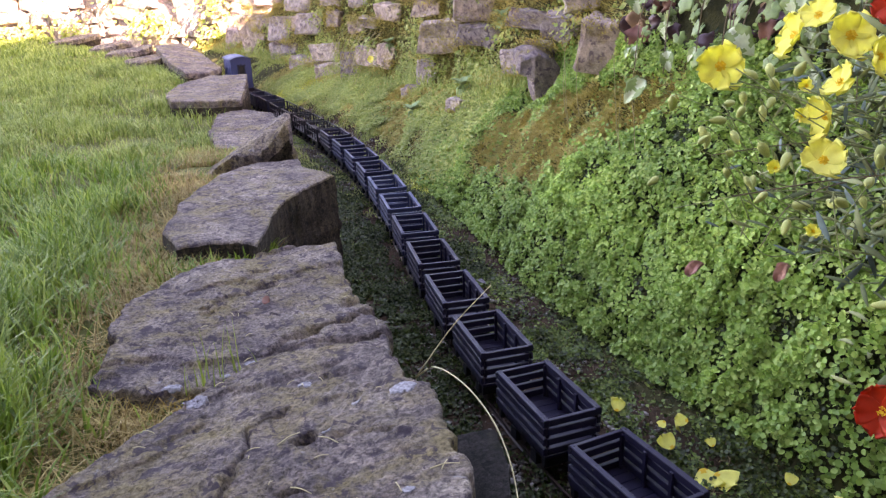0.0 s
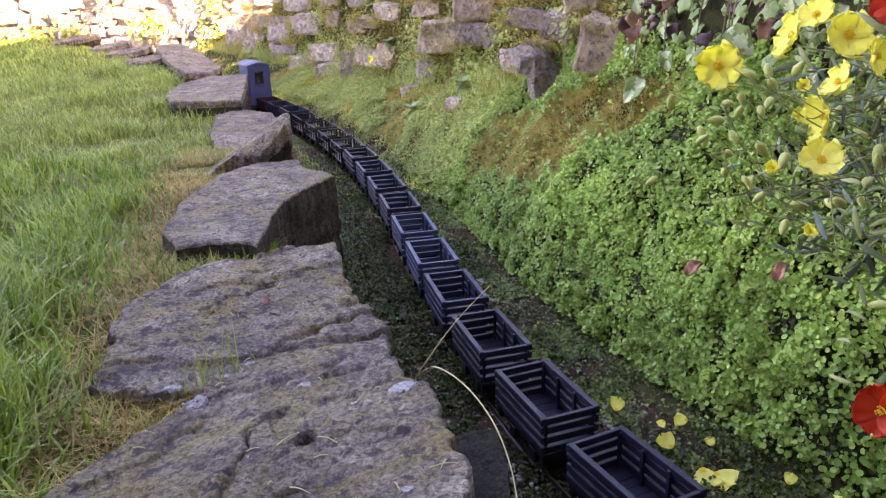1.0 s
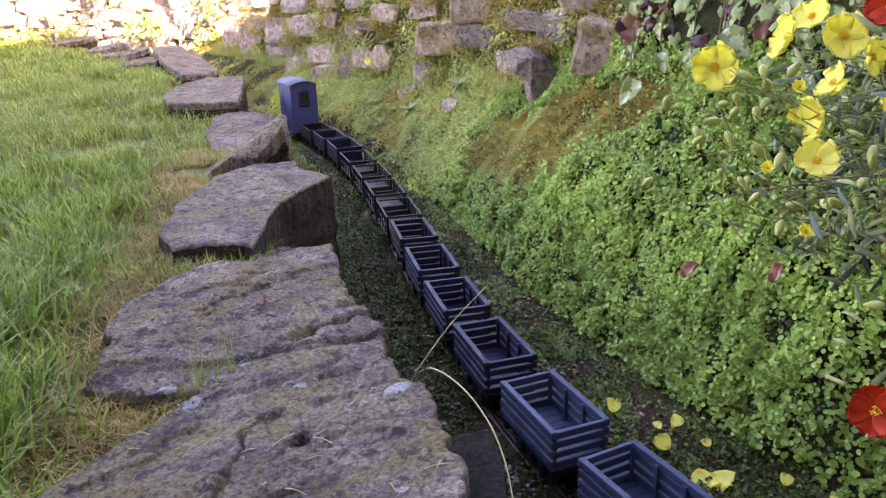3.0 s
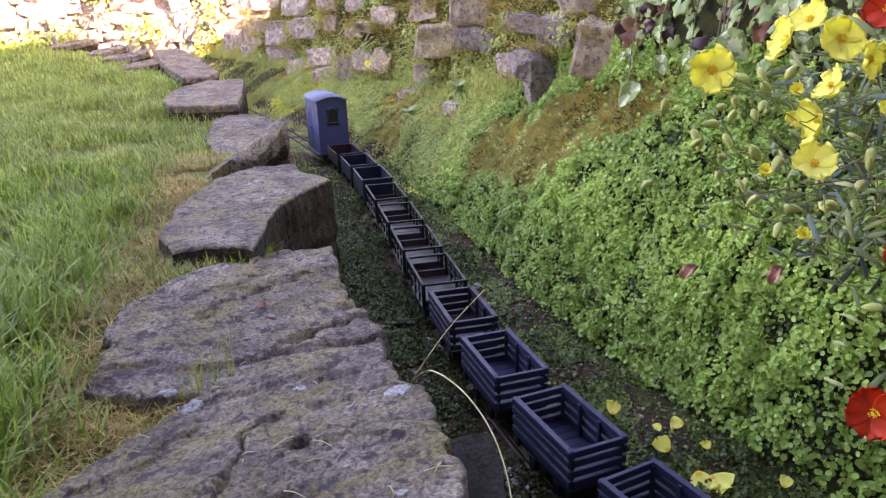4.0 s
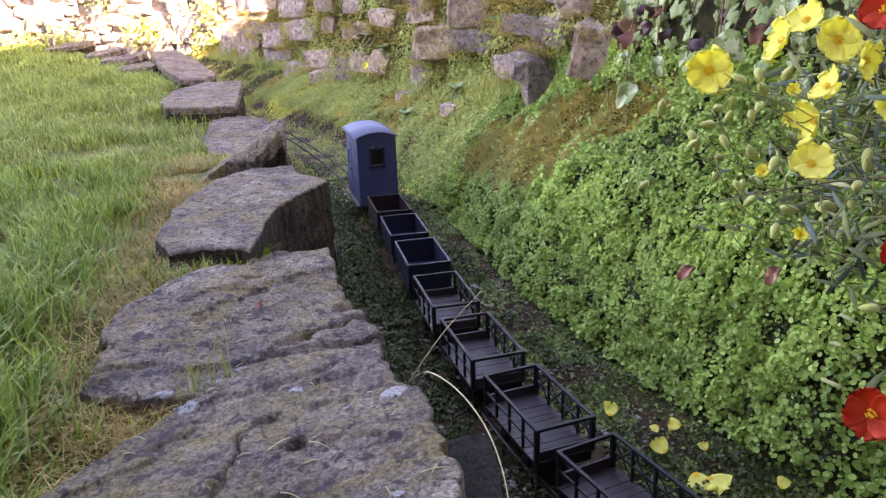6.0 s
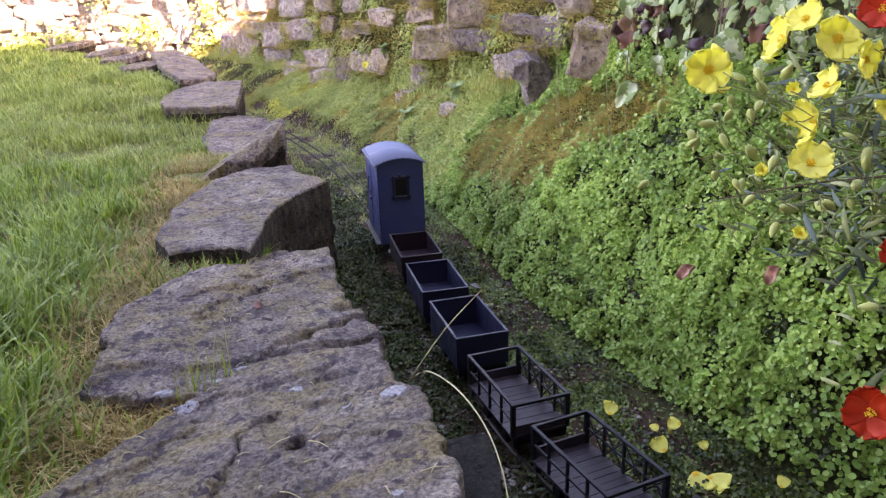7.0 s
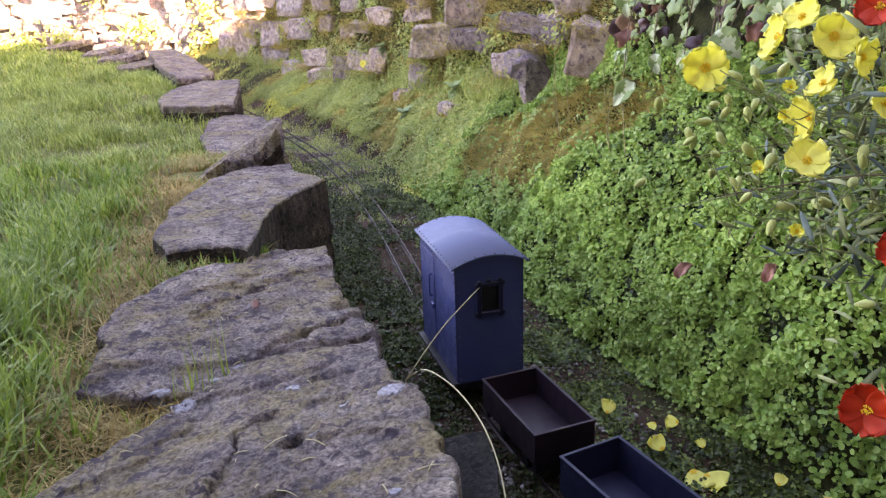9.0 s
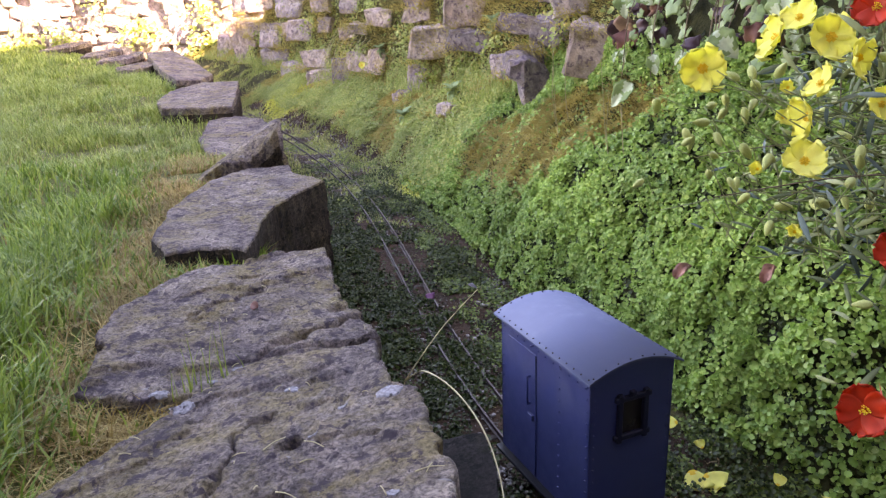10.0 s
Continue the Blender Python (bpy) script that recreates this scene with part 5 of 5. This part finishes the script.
rr = random.Random(12)
BLOOMS = [((0.212, 0.588, 0.412), (-0.35, -0.9, 0.15), 0.95), ((0.262, 0.577, 0.433), (-0.92, 0.0, 0.25), 0.95), ((0.290, 0.556, 0.434), (-0.15, -0.9, 0.35), 0.9),
          ((0.268, 0.527, 0.384), (-0.95, -0.05, -0.15), 0.95), ((0.253, 0.498, 0.359), (-0.2, -0.75, 0.65), 0.8), ((0.302, 0.540, 0.421), (0.5, -0.8, 0.1), 0.75),
          ((0.288, 0.602, 0.445), (-0.6, -0.5, 0.6), 0.8), ((0.275, 0.53, 0.405), (-0.8, -0.1, 0.6), 0.75), ((0.30, 0.50, 0.395), (0.2, -0.9, 0.3), 0.6)]
for i, (p, aim, size) in enumerate(BLOOMS):
    bloom(rose, p, aim, 0.94 * size, YELLOW_PETALS, rr.uniform(0, 72), 10 if i in (1, 3) else 0)
    p = Vector(p)
    back = p - Vector(aim).normalized() * 0.012
    root = stem_root(p)
    mid = p.lerp(root, 0.5) + Vector((rr.uniform(-0.02, 0.02), rr.uniform(-0.03, 0.03), rr.uniform(-0.035, 0.03)))
    part("stem", tube([p, back + Vector((0, 0, -0.006)), mid, root], 0.0005, 0.0008), M_STEM, rose)
for p in [(0.263, 0.554, 0.400), (0.240, 0.472, 0.319), (0.246, 0.52, 0.385), (0.228, 0.51, 0.352)]:
    bloom(rose, p, (-0.5, -0.7, 0.4), 0.36, YELLOW_PETALS, rr.uniform(0, 72), 38)
    root = stem_root(p)
    part("stem", tube([p, Vector(p) + Vector((0.02, 0.03, -0.02)), Vector(p).lerp(root, 0.6) + Vector((0, 0, -0.02)), root], 0.0005, 0.001), M_STEM, rose)
BUDS = [(0.188, 0.622, 0.380), (0.205, 0.592, 0.356), (0.222, 0.572, 0.361), (0.240, 0.555, 0.402), (0.231, 0.574, 0.396), (0.249, 0.549, 0.387), (0.281, 0.534, 0.403), (0.284, 0.526, 0.380),
        (0.254, 0.533, 0.371), (0.215, 0.499, 0.335), (0.242, 0.497, 0.329), (0.259, 0.478, 0.336), (0.266, 0.429, 0.285), (0.235, 0.558, 0.381), (0.290, 0.511, 0.369), (0.192, 0.678, 0.301)]
BUDS = [Vector(b) for b in BUDS] + [Vector((rr.uniform(0.19, 0.33), rr.uniform(0.47, 0.62), rr.uniform(0.31, 0.425))) for _ in range(48)]
for i, p in enumerate(BUDS):
    if any(abs(p.x - b[0][0]) < 0.022 and abs(p.z - b[0][2]) < 0.02 for b in BLOOMS[:5]):
        continue
    ob = new("bud", POD if i % 19 == 5 else BUD)
    ob.parent = rose
    k = rr.uniform(0.0078, 0.0112)
    hang = Vector((rr.uniform(-0.6, 0.6), rr.uniform(-0.6, 0.6), rr.uniform(-1, 0.5)))
    ob.matrix_basis = toward(p, hang, rr.uniform(0, 90)) @ Matrix.Diagonal((k, k, k * 1.35, 1))
    top = p - hang.normalized() * 0.010
    join = top.lerp(stem_root(p), 1.0 if i % 7 == 0 else rr.uniform(0.06, 0.2)) + Vector((rr.uniform(-0.02, 0.02), rr.uniform(-0.01, 0.03), rr.uniform(-0.05, -0.015)))
    part("stem", tube([p - hang.normalized() * k * 0.5, top, top.lerp(join, 0.5) + Vector((rr.uniform(-0.012, 0.012), rr.uniform(-0.012, 0.012), rr.uniform(-0.02, 0.012))), join], 0.00035, 0.00055, 4, 4), M_STEM, rose)
for i in range(14):
    b = Vector((rr.uniform(0.18, 0.32), rr.uniform(0.44, 0.70), rr.uniform(0.27, 0.42)))
    a = stem_root(b)
    part("stem", tube([a, a.lerp(b, 0.35) + Vector((rr.uniform(-0.03, 0.03), rr.uniform(-0.04, 0.04), rr.uniform(-0.02, 0.05))), a.lerp(b, 0.7) + Vector((rr.uniform(-0.02, 0.02), rr.uniform(-0.02, 0.02), rr.uniform(-0.05, 0.04))), b], 0.0008, 0.0004), M_TWIG if i % 4 == 0 else M_STEM, rose)
    for k in range(8):
        p = a.lerp(b, 0.25 + 0.09 * k) + Vector((rr.uniform(-0.01, 0.01), rr.uniform(-0.01, 0.01), rr.uniform(-0.01, 0.01)))
        leaf_at(LANCES[k % 4], rose, p, (rr.uniform(-0.9, 0.3), rr.uniform(-0.9, 0.1), rr.uniform(0.0, 1)), rr.uniform(0, 360), rr.uniform(0.5, 1.0))
# the bushy middle of the plant
for i in range(620):
    y = rr.uniform(0.52, 0.80)
    p = Vector((0.255 + 0.17 * rr.random() ** 0.7 + 0.3 * (y - 0.52), y, 0.255 + 0.185 * rr.random()))
    leaf_at(LANCES[i % 4], rose, p, (rr.uniform(-0.9, 0.4), rr.uniform(-0.9, 0.3), rr.uniform(-0.1, 1)), rr.uniform(0, 360), rr.uniform(0.5, 1.05))

scarlet = tagged(new("scarlet_rock_rose"), "scarlet rock rose flowers on thin stems over the creeper", "plant")
RED_ROOT = Vector((0.41, 0.50, float(ground_z(0.41, 0.50)) - 0.01))
for p, aim, size in [((0.257, 0.396, 0.232), (-0.5, -0.85, 0.25), 0.86), ((0.292, 0.439, 0.316), (-0.7, -0.7, 0.2), 0.85), ((0.331, 0.575, 0.452), (-0.6, -0.7, 0.3), 0.9)]:
    bloom(scarlet, p, aim, size, RED_PETALS, 20, 8)
    p = Vector(p)
    part("stem", tube([p, p - Vector(aim).normalized() * 0.015, p.lerp(RED_ROOT, 0.5) + Vector((0, 0, 0.02)), RED_ROOT], 0.0006, 0.001), M_STEM, scarlet)
for i in range(26):
    p = Vector((rr.uniform(0.28, 0.38), rr.uniform(0.40, 0.52), rr.uniform(0.20, 0.30)))
    leaf_at(LANCES[i % 4], scarlet, p, (rr.uniform(-0.8, 0.2), rr.uniform(-0.9, 0), rr.uniform(0.3, 1)), rr.uniform(0, 360), rr.uniform(0.6, 1.0))

ivy = tagged(new("variegated_ivy"), "trailing ivy with cream-edged green leaves on the wall", "ivy")
IVY_SPOTS = [(0.262, 0.985, 0.350, 1.05), (0.285, 0.773, 0.425, 0.95), (0.283, 0.974, 0.386, 0.7), (0.30, 0.84, 0.40, 0.7)]
for i, (x, y, z, k) in enumerate(IVY_SPOTS):
    leaf_at(IVY_VAR[i % 2], ivy, (x, y, z), (-0.5, -0.75, 0.35 + rr.uniform(-0.3, 0.3)), 180 + rr.uniform(-50, 50), k)
for i in range(230):
    y = rr.uniform(0.62, 1.3)
    z = 0.33 + 0.19 * rr.random() ** 0.75
    x = float(track_x(y)) + (0.395 + 0.10 * (z - 0.33) + rr.uniform(-0.05, 0.01)) * math.sqrt(1 + float(track_slope(y)) ** 2)
    leaf_at(IVY_GREEN if i % 5 else IVY_VAR[i % 2], ivy, (x, y, z), (-0.8 + rr.uniform(-0.3, 0.3), -0.4 + rr.uniform(-0.4, 0.4), rr.uniform(0.0, 0.8)), rr.uniform(120, 240), rr.uniform(0.5, 0.8) + (0.4 if z > 0.43 else 0))
for i in range(9):
    y = rr.uniform(0.7, 1.25)
    x = float(track_x(y)) + 0.40 * math.sqrt(1 + float(track_slope(y)) ** 2)
    a = Vector((x, y, 0.50))
    b = a + Vector((rr.uniform(-0.10, -0.03), rr.uniform(-0.1, 0.1), rr.uniform(-0.17, -0.08)))
    part("stem", tube([a, a.lerp(b, 0.5) + Vector((-0.02, 0, 0.02)), b], 0.0012, 0.0007), M_TWIG, ivy)
heuchera = tagged(new("purple_leaved_plant"), "dark purple and rust lobed leaves above the wall stones", "plant")
for i in range(26):
    y, z = (rr.uniform(1.20, 1.36), rr.uniform(0.39, 0.46)) if i < 10 else (rr.uniform(0.92, 1.16), rr.uniform(0.385, 0.475))
    x = wall_face(y, z) - rr.uniform(0.0, 0.02)
    leaf_at(PURPLES[(0, 3, 1, 0, 3, 2)[i % 6]], heuchera, (x, y, z), (rr.uniform(-0.9, -0.1), rr.uniform(-0.9, 0.1), rr.uniform(-0.2, 0.9)), rr.uniform(0, 360), rr.uniform(0.6, 1.1))
    if i % 3 == 0:
        part("stalk", tube([(x, y, z), (x + 0.02, y + 0.01, z + 0.01), (x + 0.04, y + 0.02, z - 0.02)], 0.0007, 0.0010), M_TWIG, heuchera)
for x, y, z, k in ((0.335, 1.375, 0.405, 2.0), (0.345, 1.36, 0.41, 1.8), (0.352, 1.345, 0.40, 1.7), (0.375, 1.30, 0.41, 1.5)):
    leaf_at(PURPLES[int(k * 10) % 4], heuchera, (x, y, z), (-0.5, -0.8, 0.2), 180 + rr.uniform(-30, 30), k)
for x, y, z in ((-0.075, 2.225, 0.118), (0.066, 2.085, 0.203), (-0.165, 2.785, 0.262), (-0.14, 2.77, 0.24), (0.172, 2.045, 0.378), (0.195, 1.99, 0.37)):
    ros = tagged(new("rosette_plant"), "pale green leaf rosette growing below the wall", "plant", "rosettes on the bank")
    for k in range(9):
        a = k * 2.4
        leaf_at(ROSETTE, ros, (x, y, z), (0.75 * math.cos(a) - 0.25, 0.75 * math.sin(a) - 0.3, 0.7), math.degrees(a) * 1.3, rr.uniform(0.9, 1.5))
wallflower = tagged(new("wall_flower"), "single small yellow flower on the stone wall", "flower")
bloom(wallflower, (-0.225, 2.70, 0.218), (-0.3, -0.9, 0.3), 0.62, YELLOW_PETALS, 10)
part("stem", tube([(-0.225, 2.70, 0.218), (-0.21, 2.715, 0.20), (-0.17, 2.75, 0.18)], 0.0008, 0.001), M_STEM, wallflower)
pale = new("pale_leaf", sheet(6, 4, ovate(2, 0.016, 0.004), "pale_leaf", (M_LICHEN,)))
pale.matrix_basis = toward((0.055, 1.183, 0.006), (0, -0.4, 1), 250)
tagged(pale, "small pale dead leaf on the track bed", "leaf")

# ---- small loose things ----
for i, (x, y, k) in enumerate([(0.194, 0.774, 0.8), (0.237, 0.697, 0.9), (0.269, 0.749, 0.75), (0.243, 0.750, 0.5), (0.257, 0.664, 1.25), (0.267, 0.656, 1.2), (0.345, 0.58, 1.0), (0.331, 0.631, 0.6), (0.281, 0.70, 0.5)]):
    ob = new("fallen_petal", YELLOW_PETALS[i % 4])
    nrm = Vector((-float(ground_z(x + 0.004, y) - ground_z(x - 0.004, y)) / 0.008, -float(ground_z(x, y + 0.004) - ground_z(x, y - 0.004)) / 0.008, 1))
    ob.matrix_basis = toward((x, y, float(ground_z(x, y)) + 0.011), nrm + Vector((-0.3, -0.6, 0)), 50 * i) @ Matrix.Scale(k, 4)
    tagged(ob, "fallen yellow petal lying on the creeper", "petal", "fallen petals")


def curl(seed):
    def shape(u, v):
        w = 0.007 * math.sin(math.pi * min(0.99, u + 0.02)) ** 0.6
        return (v * w, 0.022 * u, 0.006 * math.sin(3 * u + seed) + 0.006 * v * v + 0.002 * math.sin(6 * v + 9 * u))
    return shape


for i, (x, y, z) in enumerate([(0.289, 0.800, 0.172), (0.340, 0.700, 0.205)]):
    ob = new("dry_leaf", sheet(8, 6, curl(i), "dry_leaf", (M_PINK,)))
    ob.matrix_basis = toward((x, y, z), (-0.7, -0.5, 0.4), 150)
    tagged(ob, "curled dry pink leaf caught in the creeper", "leaf", "dry leaves")
for pts, r in (([(-0.03, 0.66, 0.118), (0.006, 0.654, 0.173), (0.042, 0.648, 0.216)], 0.0007), ([(-0.03, 0.66, 0.118), (-0.011, 0.642, 0.138), (0.014, 0.583, 0.153), (0.034, 0.521, 0.156), (0.044, 0.467, 0.150), (0.046, 0.41, 0.140)], 0.0009),
               ([(-0.033, 0.665, 0.0), (-0.03, 0.662, 0.06), (-0.03, 0.66, 0.118)], 0.0012)):
    tagged(part("dry_stalk", tube(pts, r, r * 0.55), M_STALK), "pale dry grass stalk arching beside the slab", "stalk", "dry stalks")
for i in range(9):
    y = 3.0 - 0.03 * i
    x = float(track_x(y)) + 0.345 * math.sqrt(1 + float(track_slope(y)) ** 2)
    z = 0.33 - 0.004 * i
    tagged(part("dry_stalk", tube([(x, y, z), (x - 0.03 - 0.01 * rr.random(), y - 0.04, z - 0.05), (x - 0.07 - 0.03 * rr.random(), y - 0.03, z - 0.17)], 0.0012, 0.0007), M_STALK), "dry straw hanging down the stone wall", "stalk", "dry stalks")
for i in range(7):
    y = rr.uniform(1.0, 1.35)
    d = rr.uniform(0.27, 0.34)
    x, yy = beside(y, d)
    z = float(ground_z(x, yy))
    tagged(part("dry_stalk", tube([(x, yy, z), (x - 0.01, yy - 0.02, z + 0.06), (x - 0.04 * rr.random(), yy - 0.06, z + 0.10 + 0.05 * rr.random())], 0.0008, 0.0004), M_STALK), "thin dry grass stem standing in the moss", "stalk", "dry stalks")

# lichen discs and grass on the slabs
from mathutils.bvhtree import BVHTree
slabs = [o for o in scene.objects if o.name.startswith("edging_stone")]
trees = [(o, BVHTree.FromPolygons([v.co.copy() for v in o.data.vertices], [tuple(p.vertices) for p in o.data.polygons])) for o in slabs]


def slab_top(x, y):
    best = None
    for o, t in trees:
        hit = t.ray_cast(Vector((x, y, 1)), Vector((0, 0, -1)))
        if hit[0] and (best is None or hit[0].z > best[1]):
            best = (o, hit[0].z)
    return best


for i, (x, y, r) in enumerate([(-0.033, 0.511, 0.0095), (-0.203, 0.546, 0.0085), (-0.24, 0.597, 0.008), (-0.085, 0.465, 0.0035), (-0.025, 0.381, 0.004), (-0.183, 0.644, 0.005), (-0.115, 0.55, 0.006), (-0.068, 0.502, 0.0035), (-0.20, 0.62, 0.005)]):
    base = slab_top(x, y)
    if not base:
        continue
    bm = bmesh.new()
    c = None
    rings = []
    for f in (0.0, 0.45, 0.8, 1.0):
        ring = []
        for k in range(28):
            a = k * math.tau / 28
            q = r * f * (1 + 0.30 * noise3((math.cos(a), math.sin(a), i * 3.3), 1.9, 5)) * (1 + 0.18 * math.cos(2 * a))
            px, py = x + q * math.cos(a), y + q * math.sin(a)
            s = slab_top(px, py)
            z = s[1] if s else base[1]
            ring.append(bm.verts.new((px, py, z + (0.0009 if f < 1 else -0.0004))))
        rings.append(ring)
    for a, b in zip(rings[:-1], rings[1:]):
        for k in range(28):
            j = (k + 1) % 28
            bm.faces.new((a[k], a[j], b[j], b[k]))
    bmesh.ops.remove_doubles(bm, verts=bm.verts, dist=1e-6)
    part("lichen", bm, M_LICHEN, base[0], "pale crusty lichen disc")
TUFTS = [(-0.215, 0.606), (-0.205, 0.615), (-0.182, 0.628), (-0.19, 0.622), (-0.20, 0.61), (-0.225, 0.60)]
for i, (x, y) in enumerate(TUFTS):
    z = (slab_top(x, y) or (0, 0.15))[1]
    k = 4
    p = np.array([x, y, z - 0.004]) + GEN.normal(size=(k, 3)) * np.array([0.006, 0.004, 0])
    ob = blades("grass_tuft", p, 0.055 if i < 4 else 0.03, 0.0013, M_GRASS, "thin green grass tuft growing between two slabs", "grass", 0.35, None, 4)
    ob["kind"] = ""
    del ob["kind"]
    tagged(ob, group="tufts between slabs")
for i in range(40):
    x, y = rr.uniform(-0.27, 0.0), rr.uniform(0.36, 0.85)
    s = slab_top(x, y)
    if s and s[1] > 0.12:
        a = rr.uniform(0, math.tau)
        l = rr.uniform(0.004, 0.010)
        p0 = Vector((x, y, s[1] + 0.0012))
        p1 = Vector((x + l * math.cos(a), y + l * math.sin(a), s[1] + 0.0025))
        tagged(part("straw", tube([p0, p0.lerp(p1, 0.5) + Vector((0, 0, 0.001)), p1], 0.0004, 0.0003, 4, 2), M_STALK), "short dry straw lying on the slab", "straw", "straws on the slabs")

for x0, y0, x1, y1 in ((-0.291, 1.187, -0.249, 1.192), (-0.012, 0.397, 0.006, 0.400), (-0.10, 0.405, -0.085, 0.395), (-0.075, 0.448, -0.09, 0.458), (-0.118, 0.455, -0.105, 0.47)):
    a, b = slab_top(x0, y0), slab_top(x1, y1)
    if a and b:
        p0, p1 = Vector((x0, y0, a[1] + 0.002)), Vector((x1, y1, b[1] + 0.002))
        tagged(part("straw", tube([p0, p0.lerp(p1, 0.5) + Vector((0, 0, 0.0015)), p1], 0.0004, 0.0003, 4, 3), M_STALK), "long pale straw lying across the stone", "straw", "straws on the slabs")
crumb = new("dry_leaf", sheet(6, 5, ovate(4, 0.012, 0.005), "dry_leaf", (M_RUST,)))
crumb.matrix_basis = toward((-0.192, 0.780, slab_top(-0.192, 0.782)[1] + 0.002), (-0.2, -0.7, 0.6), 70)
tagged(crumb, "small curled rust-brown leaf on the slab", "leaf", "dry leaves")
fallen = new("fallen_bloom", sheet(6, 6, ruffled(9, 0.016, 0.007), "fallen_bloom", (M_MAUVE,)))
fallen.matrix_basis = toward((-0.002, 1.12, 0.008), (0.1, -0.6, 0.8), 40)
tagged(fallen, "small mauve fallen bloom on the track bed", "petal")

motions()
